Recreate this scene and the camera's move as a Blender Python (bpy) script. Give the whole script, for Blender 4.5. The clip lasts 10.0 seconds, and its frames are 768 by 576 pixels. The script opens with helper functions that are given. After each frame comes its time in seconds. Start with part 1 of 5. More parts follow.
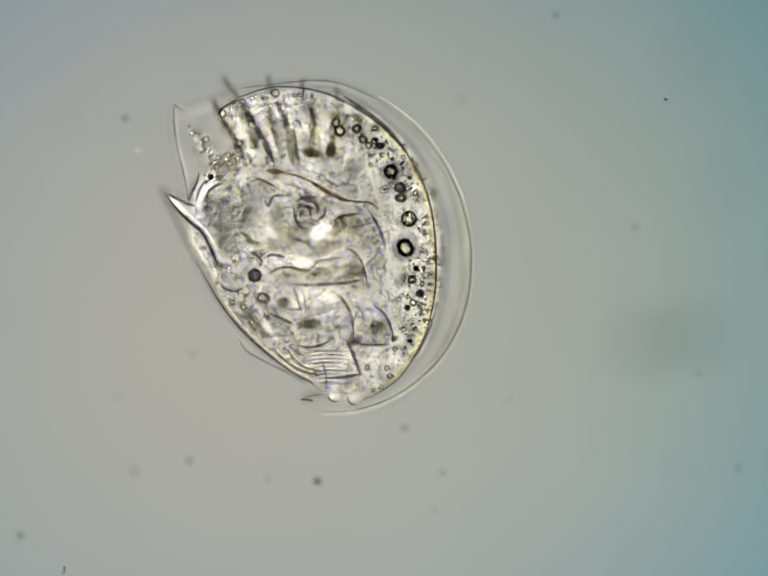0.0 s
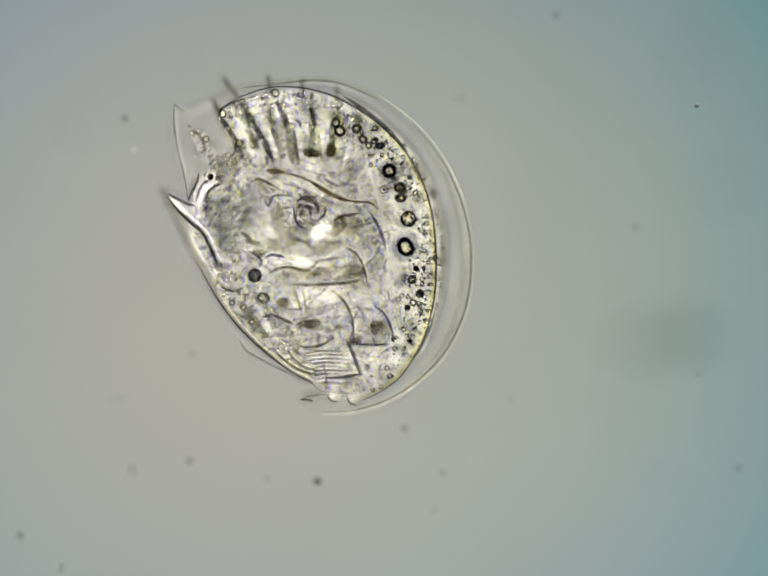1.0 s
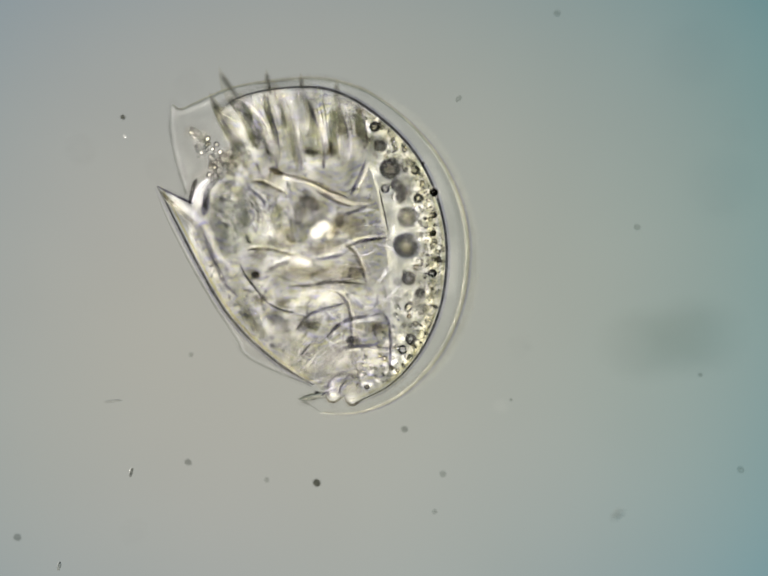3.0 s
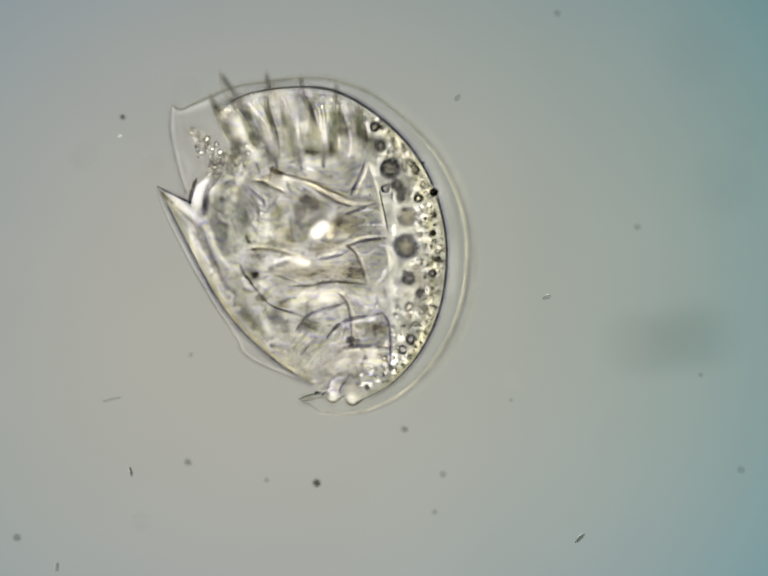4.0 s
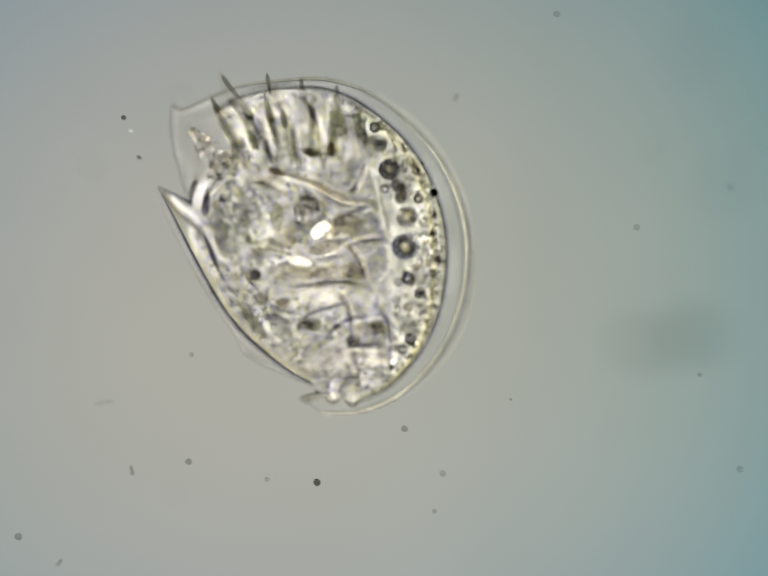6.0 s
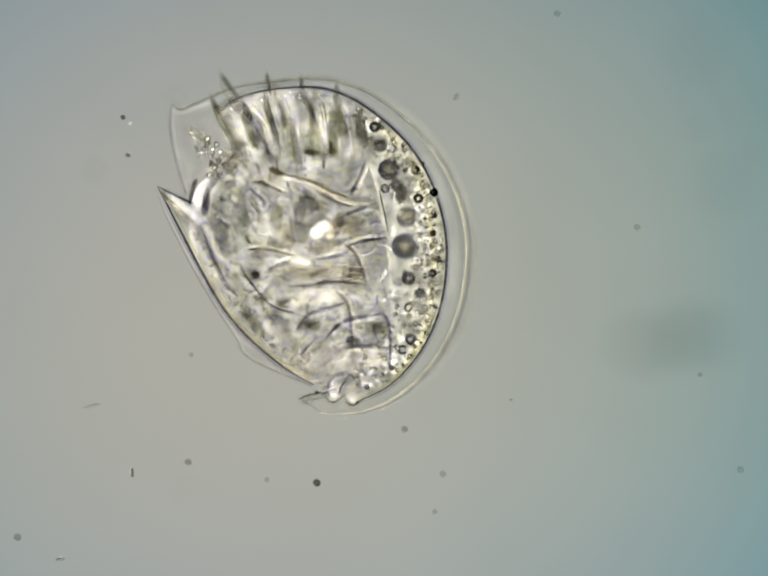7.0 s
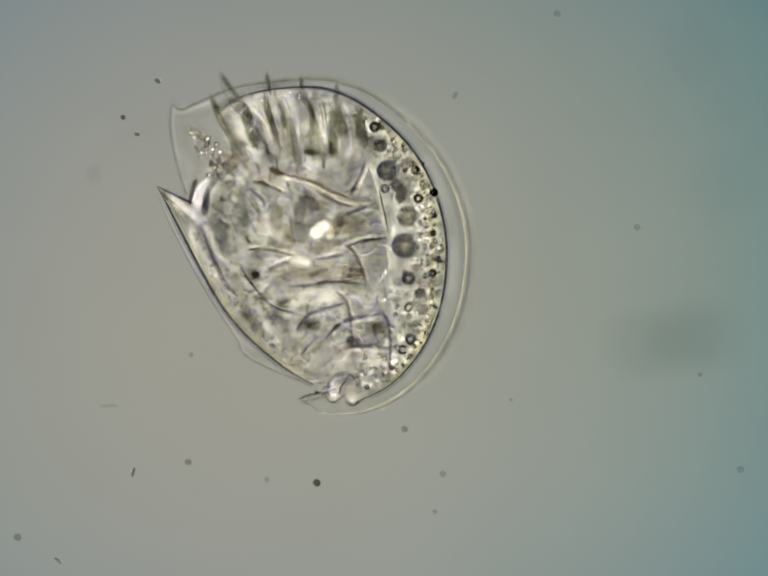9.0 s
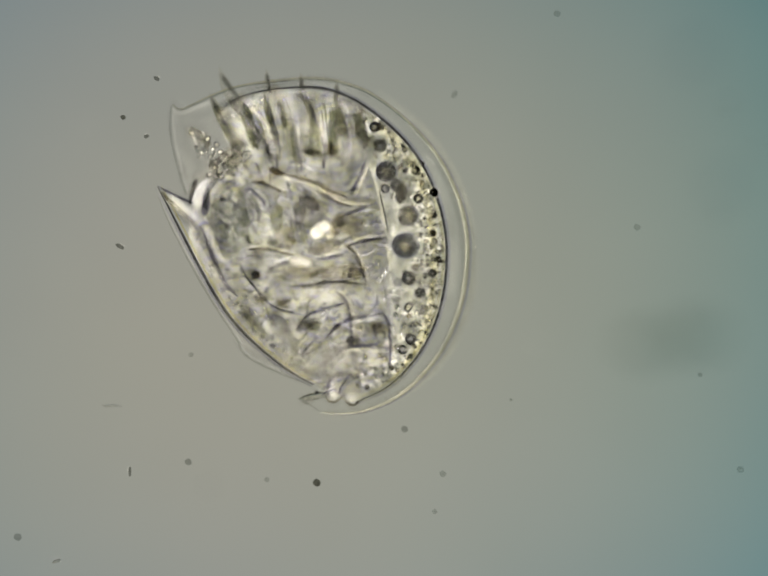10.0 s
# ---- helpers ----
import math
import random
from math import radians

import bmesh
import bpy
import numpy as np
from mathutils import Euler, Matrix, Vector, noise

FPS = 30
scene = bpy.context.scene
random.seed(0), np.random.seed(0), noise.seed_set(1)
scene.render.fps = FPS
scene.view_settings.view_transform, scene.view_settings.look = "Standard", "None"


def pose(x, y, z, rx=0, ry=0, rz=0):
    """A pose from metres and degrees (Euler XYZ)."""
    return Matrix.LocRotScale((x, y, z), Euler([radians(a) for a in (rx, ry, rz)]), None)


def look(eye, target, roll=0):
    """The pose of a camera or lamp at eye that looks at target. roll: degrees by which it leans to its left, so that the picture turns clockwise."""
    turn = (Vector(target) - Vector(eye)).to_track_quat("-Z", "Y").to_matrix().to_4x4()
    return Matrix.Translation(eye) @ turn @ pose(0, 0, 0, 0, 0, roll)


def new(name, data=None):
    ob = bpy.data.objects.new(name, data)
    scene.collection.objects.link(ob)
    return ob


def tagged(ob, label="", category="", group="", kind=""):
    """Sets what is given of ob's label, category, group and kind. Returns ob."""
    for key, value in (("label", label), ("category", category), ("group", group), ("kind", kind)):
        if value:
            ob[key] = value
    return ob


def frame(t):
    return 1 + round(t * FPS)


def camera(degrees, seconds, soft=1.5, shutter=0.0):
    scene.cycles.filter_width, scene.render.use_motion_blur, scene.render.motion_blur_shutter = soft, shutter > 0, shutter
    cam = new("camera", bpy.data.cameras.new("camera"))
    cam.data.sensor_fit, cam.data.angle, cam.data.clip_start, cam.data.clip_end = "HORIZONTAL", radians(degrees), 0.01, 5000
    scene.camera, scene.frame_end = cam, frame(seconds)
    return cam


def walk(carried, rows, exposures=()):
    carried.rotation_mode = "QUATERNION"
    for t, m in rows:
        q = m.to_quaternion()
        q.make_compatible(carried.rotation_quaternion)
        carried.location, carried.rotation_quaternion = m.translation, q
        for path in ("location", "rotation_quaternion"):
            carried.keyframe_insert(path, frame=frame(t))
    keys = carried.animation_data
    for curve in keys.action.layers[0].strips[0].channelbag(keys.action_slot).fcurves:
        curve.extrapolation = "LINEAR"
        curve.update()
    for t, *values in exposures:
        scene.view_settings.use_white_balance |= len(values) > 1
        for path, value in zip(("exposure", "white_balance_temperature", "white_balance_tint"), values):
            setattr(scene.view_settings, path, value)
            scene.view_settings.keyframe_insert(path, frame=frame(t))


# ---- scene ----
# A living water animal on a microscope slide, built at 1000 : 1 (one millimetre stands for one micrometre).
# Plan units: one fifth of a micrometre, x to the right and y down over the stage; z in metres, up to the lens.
U = 0.0002
LENS = 4.49
DEEP = 2.7


def at(x, y, z=0.0):
    return Vector(((x - 784) * U, (588 - y) * U, z * DEEP))


# ---- camera: the lens looks straight down; the focus wheel lifts and lowers it ----
cam = camera(4.0, 10.0, soft=1.9)
cam.data.dof.use_dof = True
cam.data.dof.focus_distance = LENS
cam.data.dof.aperture_fstop = 0.86
FOCUS = [(0.0, 12), (1.0, 11.5), (1.2, 8.5), (1.5, 1.5), (1.8, 0.8), (2.0, 0.4), (2.5, -0.3), (3.2, -1.2), (3.8, -2.2), (4.5, -3), (4.9, -2.6), (5.1, -1),
         (5.3, 0.4), (5.5, 1.6), (5.7, 3.6), (6.3, 2.4), (6.8, 0.5), (7.2, -0.3), (8.5, -0.2), (10.0, 0.5)]
walk(cam, [(t, pose(0, 0, LENS + f * 0.001 * DEEP)) for t, f in FOCUS],
     exposures=[(0.0, 0.02, 6500, 10), (8.0, 0.02, 6500, 10), (8.25, -0.12, 6550, 10), (8.5, -0.23, 6600, 10), (9.0, -0.30, 6650, 8), (9.5, -0.33, 6780, 7), (10.0, -0.33, 6780, 7)])

# many clear layers lie over one another
scene.cycles.max_bounces = scene.cycles.transmission_bounces = 48
scene.cycles.transparent_max_bounces = 96

# ---- light: the lit field of the condenser below, and an added beam ----
world = bpy.data.worlds.new("dark_room")
scene.world = world
world.use_nodes = True
world.node_tree.nodes["Background"].inputs[0].default_value = (0.5, 0.55, 0.6, 1)
world.node_tree.nodes["Background"].inputs[1].default_value = 0.02
# slanted sun added below the slide to brighten the milky parts
beam = bpy.data.lights.new("added_condenser_beam", "SUN")
beam.energy, beam.angle, beam.color = 9.0, radians(12), (1.0, 0.97, 0.9)
new("added_condenser_beam", beam).matrix_world = look((-0.9, 0.9, -2), (0, 0, 0))


# ---- materials ----
def nodes_of(name):
    m = bpy.data.materials.new(name)
    m.use_nodes = True
    t = m.node_tree
    t.nodes.clear()
    out = t.nodes.new("ShaderNodeOutputMaterial")
    return m, t, out


def add(t, kind, **inputs):
    n = t.nodes.new(kind)
    for k, v in inputs.items():
        key = int(k[1:]) if k[0] == "i" and k[1:].isdigit() else k.replace("_", " ")
        if hasattr(v, "is_linked"):
            t.links.new(v, n.inputs[key])
        else:
            n.inputs[key].default_value = v
    return n


def ramp(t, fac, stops):
    n = t.nodes.new("ShaderNodeValToRGB")
    e = n.color_ramp.elements
    while len(e) < len(stops):
        e.new(0.5)
    for el, (p, c) in zip(e, stops):
        el.position, el.color = p, (*c, 1)
    t.links.new(fac, n.inputs[0])
    return n.outputs[0]


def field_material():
    """Ground glass over the lamp, the fall-off of its light put into the glow: warm grey in the middle, bluer outwards,
    teal to one side (a smooth slope for each colour).
    """
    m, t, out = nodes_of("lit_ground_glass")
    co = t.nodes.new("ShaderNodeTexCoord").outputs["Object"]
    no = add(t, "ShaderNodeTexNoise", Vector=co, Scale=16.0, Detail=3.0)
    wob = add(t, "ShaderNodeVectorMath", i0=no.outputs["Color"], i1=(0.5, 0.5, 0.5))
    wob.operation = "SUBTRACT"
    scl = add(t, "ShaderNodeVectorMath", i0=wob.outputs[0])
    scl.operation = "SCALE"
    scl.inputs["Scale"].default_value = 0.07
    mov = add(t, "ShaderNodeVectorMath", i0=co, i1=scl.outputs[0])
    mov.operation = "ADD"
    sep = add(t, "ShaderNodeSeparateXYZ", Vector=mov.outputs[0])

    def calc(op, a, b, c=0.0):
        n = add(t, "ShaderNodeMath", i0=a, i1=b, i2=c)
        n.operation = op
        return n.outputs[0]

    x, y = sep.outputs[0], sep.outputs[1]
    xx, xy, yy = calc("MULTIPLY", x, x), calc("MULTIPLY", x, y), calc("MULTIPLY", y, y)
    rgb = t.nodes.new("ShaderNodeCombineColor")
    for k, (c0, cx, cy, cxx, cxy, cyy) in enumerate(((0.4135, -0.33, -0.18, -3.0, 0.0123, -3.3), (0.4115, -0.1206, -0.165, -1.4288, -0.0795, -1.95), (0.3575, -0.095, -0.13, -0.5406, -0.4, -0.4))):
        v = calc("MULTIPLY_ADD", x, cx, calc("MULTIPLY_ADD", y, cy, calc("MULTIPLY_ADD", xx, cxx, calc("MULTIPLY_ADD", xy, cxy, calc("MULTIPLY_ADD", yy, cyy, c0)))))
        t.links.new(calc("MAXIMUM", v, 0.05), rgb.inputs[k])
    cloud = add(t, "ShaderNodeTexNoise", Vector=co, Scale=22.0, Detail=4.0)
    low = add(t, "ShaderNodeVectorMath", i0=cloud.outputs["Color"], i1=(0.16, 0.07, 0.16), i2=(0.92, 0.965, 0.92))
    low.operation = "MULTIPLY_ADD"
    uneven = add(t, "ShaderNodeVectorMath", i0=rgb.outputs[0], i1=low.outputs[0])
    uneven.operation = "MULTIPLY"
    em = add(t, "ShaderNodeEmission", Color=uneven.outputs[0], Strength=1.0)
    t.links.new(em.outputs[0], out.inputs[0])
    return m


def clear(name, ior, tint=(1, 1, 1), rough=0.0, bump=0.0, scale=300.0, vary=0.9):
    """Clear refracting matter: oil, cuticle, glass."""
    m, t, out = nodes_of(name)
    co = t.nodes.new("ShaderNodeTexCoord").outputs["Object"]
    no = add(t, "ShaderNodeTexNoise", Vector=co, Scale=scale, Detail=3.0)
    d = tuple(c * vary for c in tint)
    col = ramp(t, no.outputs[0], [(0.35, d), (0.65, tint)])
    b = add(t, "ShaderNodeBsdfRefraction", Color=col, IOR=ior, Roughness=rough)
    if bump:
        bp = add(t, "ShaderNodeBump", Height=no.outputs[0], Strength=bump, Distance=0.002)
        t.links.new(bp.outputs[0], b.inputs["Normal"])
    t.links.new(b.outputs[0], out.inputs[0])
    return m


def tissue(name, dark, light, scale, milk=0.2, fine=900.0, low=0.35, high=0.65, relief=0.8):
    """Thin stained or grainy tissue: lets light through, patchily, and scatters some of it."""
    m, t, out = nodes_of(name)
    co = t.nodes.new("ShaderNodeTexCoord").outputs["Object"]
    a = add(t, "ShaderNodeTexNoise", Vector=co, Scale=scale, Detail=4.0, Distortion=0.6)
    b = add(t, "ShaderNodeTexNoise", Vector=co, Scale=fine, Detail=2.0)
    mx = t.nodes.new("ShaderNodeMath")
    mx.operation = "MULTIPLY_ADD"
    t.links.new(b.outputs[0], mx.inputs[0])
    mx.inputs[1].default_value = 0.35
    s = t.nodes.new("ShaderNodeMath")
    s.operation = "MULTIPLY"
    t.links.new(a.outputs[0], s.inputs[0])
    s.inputs[1].default_value = 0.65
    t.links.new(s.outputs[0], mx.inputs[2])
    col = ramp(t, mx.outputs[0], [(low, dark), (high, light)])
    tr = add(t, "ShaderNodeBsdfTransparent", Color=col)
    bp = add(t, "ShaderNodeBump", Height=mx.outputs[0], Strength=relief, Distance=0.004)
    tl = add(t, "ShaderNodeBsdfTranslucent", Color=(0.9, 0.88, 0.8, 1), Normal=bp.outputs[0])
    fac = ramp(t, a.outputs[0], [(0.44, (0, 0, 0)), (0.64, (milk, milk, milk))])
    mix = t.nodes.new("ShaderNodeMixShader")
    t.links.new(fac, mix.inputs[0])
    t.links.new(tr.outputs[0], mix.inputs[1])
    t.links.new(tl.outputs[0], mix.inputs[2])
    t.links.new(mix.outputs[0], out.inputs[0])
    return m


def stained(name, dark, light, scale, low=0.35, high=0.65):
    """Stained but clear tissue: takes away light, patchily, and does not bend it."""
    m, t, out = nodes_of(name)
    co = t.nodes.new("ShaderNodeTexCoord").outputs["Object"]
    a = add(t, "ShaderNodeTexNoise", Vector=co, Scale=scale, Detail=5.0, Distortion=0.6)
    col = ramp(t, a.outputs[0], [(low, dark), (high, light)])
    b = add(t, "ShaderNodeBsdfTransparent", Color=col)
    t.links.new(b.outputs[0], out.inputs[0])
    return m


def fibrous(name, dark, mid, light, scale, turn, stretch, milk, broad):
    """Folded, fibrous flesh: fine streaks that hold back light, and white ones that scatter it."""
    m, t, out = nodes_of(name)
    co = t.nodes.new("ShaderNodeTexCoord").outputs["Object"]
    bend = add(t, "ShaderNodeTexNoise", Vector=co, Scale=45.0, Detail=2.0)
    mv = t.nodes.new("ShaderNodeVectorMath")
    mv.operation = "MULTIPLY_ADD"
    t.links.new(bend.outputs["Color"], mv.inputs[0])
    mv.inputs[1].default_value = (0.014, 0.014, 0.0)
    t.links.new(co, mv.inputs[2])
    mp = t.nodes.new("ShaderNodeMapping")
    t.links.new(mv.outputs[0], mp.inputs[0])
    mp.inputs["Rotation"].default_value = (0, 0, radians(turn))
    mp.inputs["Scale"].default_value = (stretch, 1, 1)
    b = add(t, "ShaderNodeTexNoise", Vector=co, Scale=scale * 0.35, Detail=2.0)

    def streaks(shift):
        mv = add(t, "ShaderNodeVectorMath", i0=mp.outputs[0], i1=(shift, shift, 0.0))
        mv.operation = "ADD"
        a = add(t, "ShaderNodeTexNoise", Vector=mv.outputs[0], Scale=scale, Detail=3.0, Distortion=0.8)
        k = add(t, "ShaderNodeMath", i0=a.outputs[0], i1=1.0 - broad)
        k.operation = "MULTIPLY"
        mx = add(t, "ShaderNodeMath", i0=b.outputs[0], i1=broad, i2=k.outputs[0])
        mx.operation = "MULTIPLY_ADD"
        return mx.outputs[0]

    # blue is sampled a little apart, which puts yellow and blue colour fringes into the flesh
    one, two = streaks(0.0), streaks(0.0006)
    stops = [(0.34, dark), (0.47, mid), (0.57, light)]
    warm = add(t, "ShaderNodeSeparateColor", Color=ramp(t, one, stops))
    cold = add(t, "ShaderNodeSeparateColor", Color=ramp(t, two, stops))
    col = add(t, "ShaderNodeCombineColor", Red=warm.outputs[0], Green=warm.outputs[1], Blue=cold.outputs[2]).outputs[0]
    fac = ramp(t, one, [(0.50, (0, 0, 0)), (0.62, (milk, milk, milk))])
    mix = t.nodes.new("ShaderNodeMixShader")
    t.links.new(fac, mix.inputs[0])
    t.links.new(add(t, "ShaderNodeBsdfTransparent", Color=col).outputs[0], mix.inputs[1])
    t.links.new(add(t, "ShaderNodeBsdfTranslucent", Color=(0.95, 0.94, 0.92, 1)).outputs[0], mix.inputs[2])
    t.links.new(mix.outputs[0], out.inputs[0])
    return m


def milky(name, colour, amount):
    m, t, out = nodes_of(name)
    co = t.nodes.new("ShaderNodeTexCoord").outputs["Object"]
    a = add(t, "ShaderNodeTexNoise", Vector=co, Scale=120.0, Detail=3.0)
    fac = ramp(t, a.outputs[0], [(0.3, (amount * 0.6,) * 3), (0.7, (amount,) * 3)])
    mix = t.nodes.new("ShaderNodeMixShader")
    t.links.new(fac, mix.inputs[0])
    t.links.new(add(t, "ShaderNodeBsdfTransparent").outputs[0], mix.inputs[1])
    t.links.new(add(t, "ShaderNodeBsdfTranslucent", Color=(*colour, 1)).outputs[0], mix.inputs[2])
    t.links.new(mix.outputs[0], out.inputs[0])
    return m


FIELD = field_material()
SLIDE = clear("slide_glass", 1.14, (1, 1, 1), scale=20, vary=0.985)
SHELL = tissue("clear_shell", (0.985, 0.982, 0.978), (1.0, 1.0, 1.0), 60, milk=0.02)
RIM = clear("shell_rim", 1.08, (1.0, 0.99, 0.92))
GHOST = clear("ghostly_thread", 1.03, (0.98, 0.98, 0.97))
RIM_SOFT = clear("thin_shell_edge", 1.08, (0.98, 0.98, 0.95))
BLACK_OIL = tissue("dark_oil_drop", (0.09, 0.08, 0.065), (0.22, 0.20, 0.16), 500, milk=0.0)
CORE = milky("yellow_drop_focus", (1.0, 0.91, 0.58), 0.19)
DUSKY = tissue("dusky_drop", (0.24, 0.27, 0.30), (0.50, 0.52, 0.54), 300, milk=0.0)
FLESH = tissue("grainy_flesh", (0.90, 0.895, 0.89), (1.0, 1.0, 1.0), 75, milk=0.185)
YOLK = tissue("grainy_yolk_layer", (0.90, 0.90, 0.91), (1.0, 1.0, 0.99), 260, milk=0.235, fine=1500)
GUT = stained("brown_gut", (0.60, 0.57, 0.51), (0.95, 0.94, 0.91), 300)
PIGMENT = stained("olive_pigment", (0.44, 0.41, 0.30), (0.80, 0.78, 0.69), 300)
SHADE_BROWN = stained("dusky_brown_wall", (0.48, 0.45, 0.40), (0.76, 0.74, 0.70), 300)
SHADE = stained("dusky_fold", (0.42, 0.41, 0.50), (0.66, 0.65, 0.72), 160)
STREAK = stained("dark_streak", (0.36, 0.36, 0.375), (0.64, 0.64, 0.64), 260)
PALE = tissue("pale_muscle", (0.91, 0.91, 0.90), (1.0, 1.0, 1.0), 130, milk=0.02)
# shade at the rims of drops put into a stain; also their dark flecks
OIL_SHADE_FLECK = tissue("drop_shade_and_fleck", (0.22, 0.23, 0.27), (0.40, 0.40, 0.42), 400, milk=0.0)
DROP = tissue("clear_drop", (0.92, 0.91, 0.86), (1.0, 0.99, 0.96), 400, milk=0.0)
CHAMBER = milky("pale_yellow_membrane", (1.0, 0.95, 0.74), 0.12)
PALE_YELLOW = stained("pale_yellow_cuticle", (0.96, 0.945, 0.84), (1.0, 0.99, 0.92), 200)
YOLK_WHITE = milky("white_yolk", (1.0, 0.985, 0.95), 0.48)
HALO_SHADE = tissue("dusky_drop_shade", (0.13, 0.14, 0.19), (0.30, 0.30, 0.36), 250, milk=0.0)
YELLOW = stained("yellow_cuticle", (0.95, 0.92, 0.70), (1.0, 0.98, 0.80), 200)
HALO = tissue("watery_drop", (0.66, 0.67, 0.73), (0.81, 0.81, 0.87), 150, milk=0.0)
CELL = clear("clear_cell", 1.06, (0.97, 0.96, 0.92))
EDGE = stained("dark_body_edge", (0.31, 0.31, 0.335), (0.48, 0.48, 0.515), 200)
UPPER_FLESH = fibrous("upper_fibrous_flesh", (0.64, 0.63, 0.61), (0.94, 0.94, 0.93), (1.0, 1.0, 1.0), 540, 35, 0.75, 0.03, 0.03)
UPPER_YOLK = fibrous("upper_grainy_yolk", (0.63, 0.64, 0.635), (0.93, 0.93, 0.91), (1.0, 1.0, 0.985), 640, 10, 0.9, 0.0, 0.03)
LOWER_FLESH = fibrous("lower_fibrous_flesh", (0.74, 0.735, 0.73), (0.955, 0.955, 0.955), (1.0, 1.0, 1.0), 640, -50, 0.3, 0.07, 0.14)
FAINT = stained("faint_dusky_edge", (0.86, 0.865, 0.855), (0.93, 0.932, 0.928), 200)
DUSK = stained("grey_bristle", (0.56, 0.56, 0.55), (0.74, 0.74, 0.73), 200)
LILAC = stained("lilac_membrane", (0.86, 0.855, 0.93), (0.93, 0.925, 0.97), 200)
PIGMENT_SOFT = stained("soft_olive_pigment", (0.49, 0.50, 0.42), (0.79, 0.80, 0.74), 300)
GUT_SOFT = stained("pale_brown_gut", (0.78, 0.75, 0.68), (0.94, 0.93, 0.89), 300)
STREAK_BROWN = stained("dark_brown_streak", (0.40, 0.33, 0.24), (0.70, 0.64, 0.54), 260)
GREY_GERM = tissue("grey_bacterium", (0.50, 0.51, 0.50), (0.72, 0.72, 0.70), 500, milk=0.0)
BLOTCH = stained("dusky_flesh", (0.71, 0.71, 0.715), (0.88, 0.88, 0.885), 200)
BLOTCH_OLIVE = stained("olive_flesh", (0.64, 0.645, 0.57), (0.84, 0.845, 0.79), 200)
GRAIN = clear("yolk_grain", 1.45, (0.87, 0.87, 0.845))
FINE = clear("flesh_grain", 1.3, (0.94, 0.94, 0.925))
BLADE = stained("clear_cirrus", (0.94, 0.935, 0.91), (1.0, 0.99, 0.97), 200)
# milky white that stands in for light gathered by the bright bodies
BRIGHT = milky("bright_body", (1.0, 0.98, 0.93), 0.85)
PALE_EDGE = milky("pale_shell_edge", (1.0, 0.99, 0.95), 0.03)
HAZE = milky("milky_tissue", (1.0, 0.98, 0.93), 0.075)
HAZE_BLUE = milky("bluish_milky_tissue", (0.90, 0.92, 1.0), 0.10)
HAZE_GOLD = milky("yellowish_milky_tissue", (1.0, 0.93, 0.74), 0.07)
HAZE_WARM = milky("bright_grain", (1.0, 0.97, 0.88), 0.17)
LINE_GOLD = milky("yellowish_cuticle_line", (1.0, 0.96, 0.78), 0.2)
GLINT_GOLD = milky("golden_glint", (1.0, 0.95, 0.72), 0.3)
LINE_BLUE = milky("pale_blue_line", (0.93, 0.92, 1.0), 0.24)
SPECK = tissue("grey_speck", (0.80, 0.81, 0.80), (0.90, 0.91, 0.90), 600, milk=0.0)
SMEAR = tissue("grey_smear", (0.56, 0.60, 0.58), (0.95, 0.97, 0.96), 40, milk=0.0)
THIN_SMEAR = tissue("thin_grey_smear", (0.84, 0.87, 0.89), (0.96, 0.98, 0.99), 40, milk=0.0)
MID_SPECK = tissue("mid_grey_speck", (0.70, 0.71, 0.70), (0.82, 0.83, 0.82), 600, milk=0.0)
DENSE = tissue("dense_speck", (0.36, 0.36, 0.33), (0.62, 0.62, 0.58), 600, milk=0.0)
GERM = clear("bacterium_body", 1.06, (0.90, 0.90, 0.88))


# ---- mesh helpers ----
def finish(name, bm, material, parent=None, label=""):
    me = bpy.data.meshes.new(name)
    bmesh.ops.recalc_face_normals(bm, faces=bm.faces)
    bm.to_mesh(me)
    bm.free()
    for p in me.polygons:
        p.use_smooth = True
    me.materials.append(material)
    ob = new(name, me)
    if parent:
        ob.parent = parent
    if label:
        tagged(ob, label)
    return ob


part = finish


def spline(pts, n=10, closed=False):
    """Catmull-Rom through the points (tuples of any length)."""
    p = [np.array(q, float) for q in pts]
    k = len(p)
    res = []
    for i in range(k if closed else k - 1):
        a, b, c, d = (p[(i + j) % k] if closed else p[min(max(i + j, 0), k - 1)] for j in (-1, 0, 1, 2))
        for s in range(n):
            u = s / n
            res.append(0.5 * (2 * b + (c - a) * u + (2 * a - 5 * b + 4 * c - d) * u * u + (3 * b - a - 3 * c + d) * u ** 3))
    if not closed:
        res.append(p[-1])
    return res


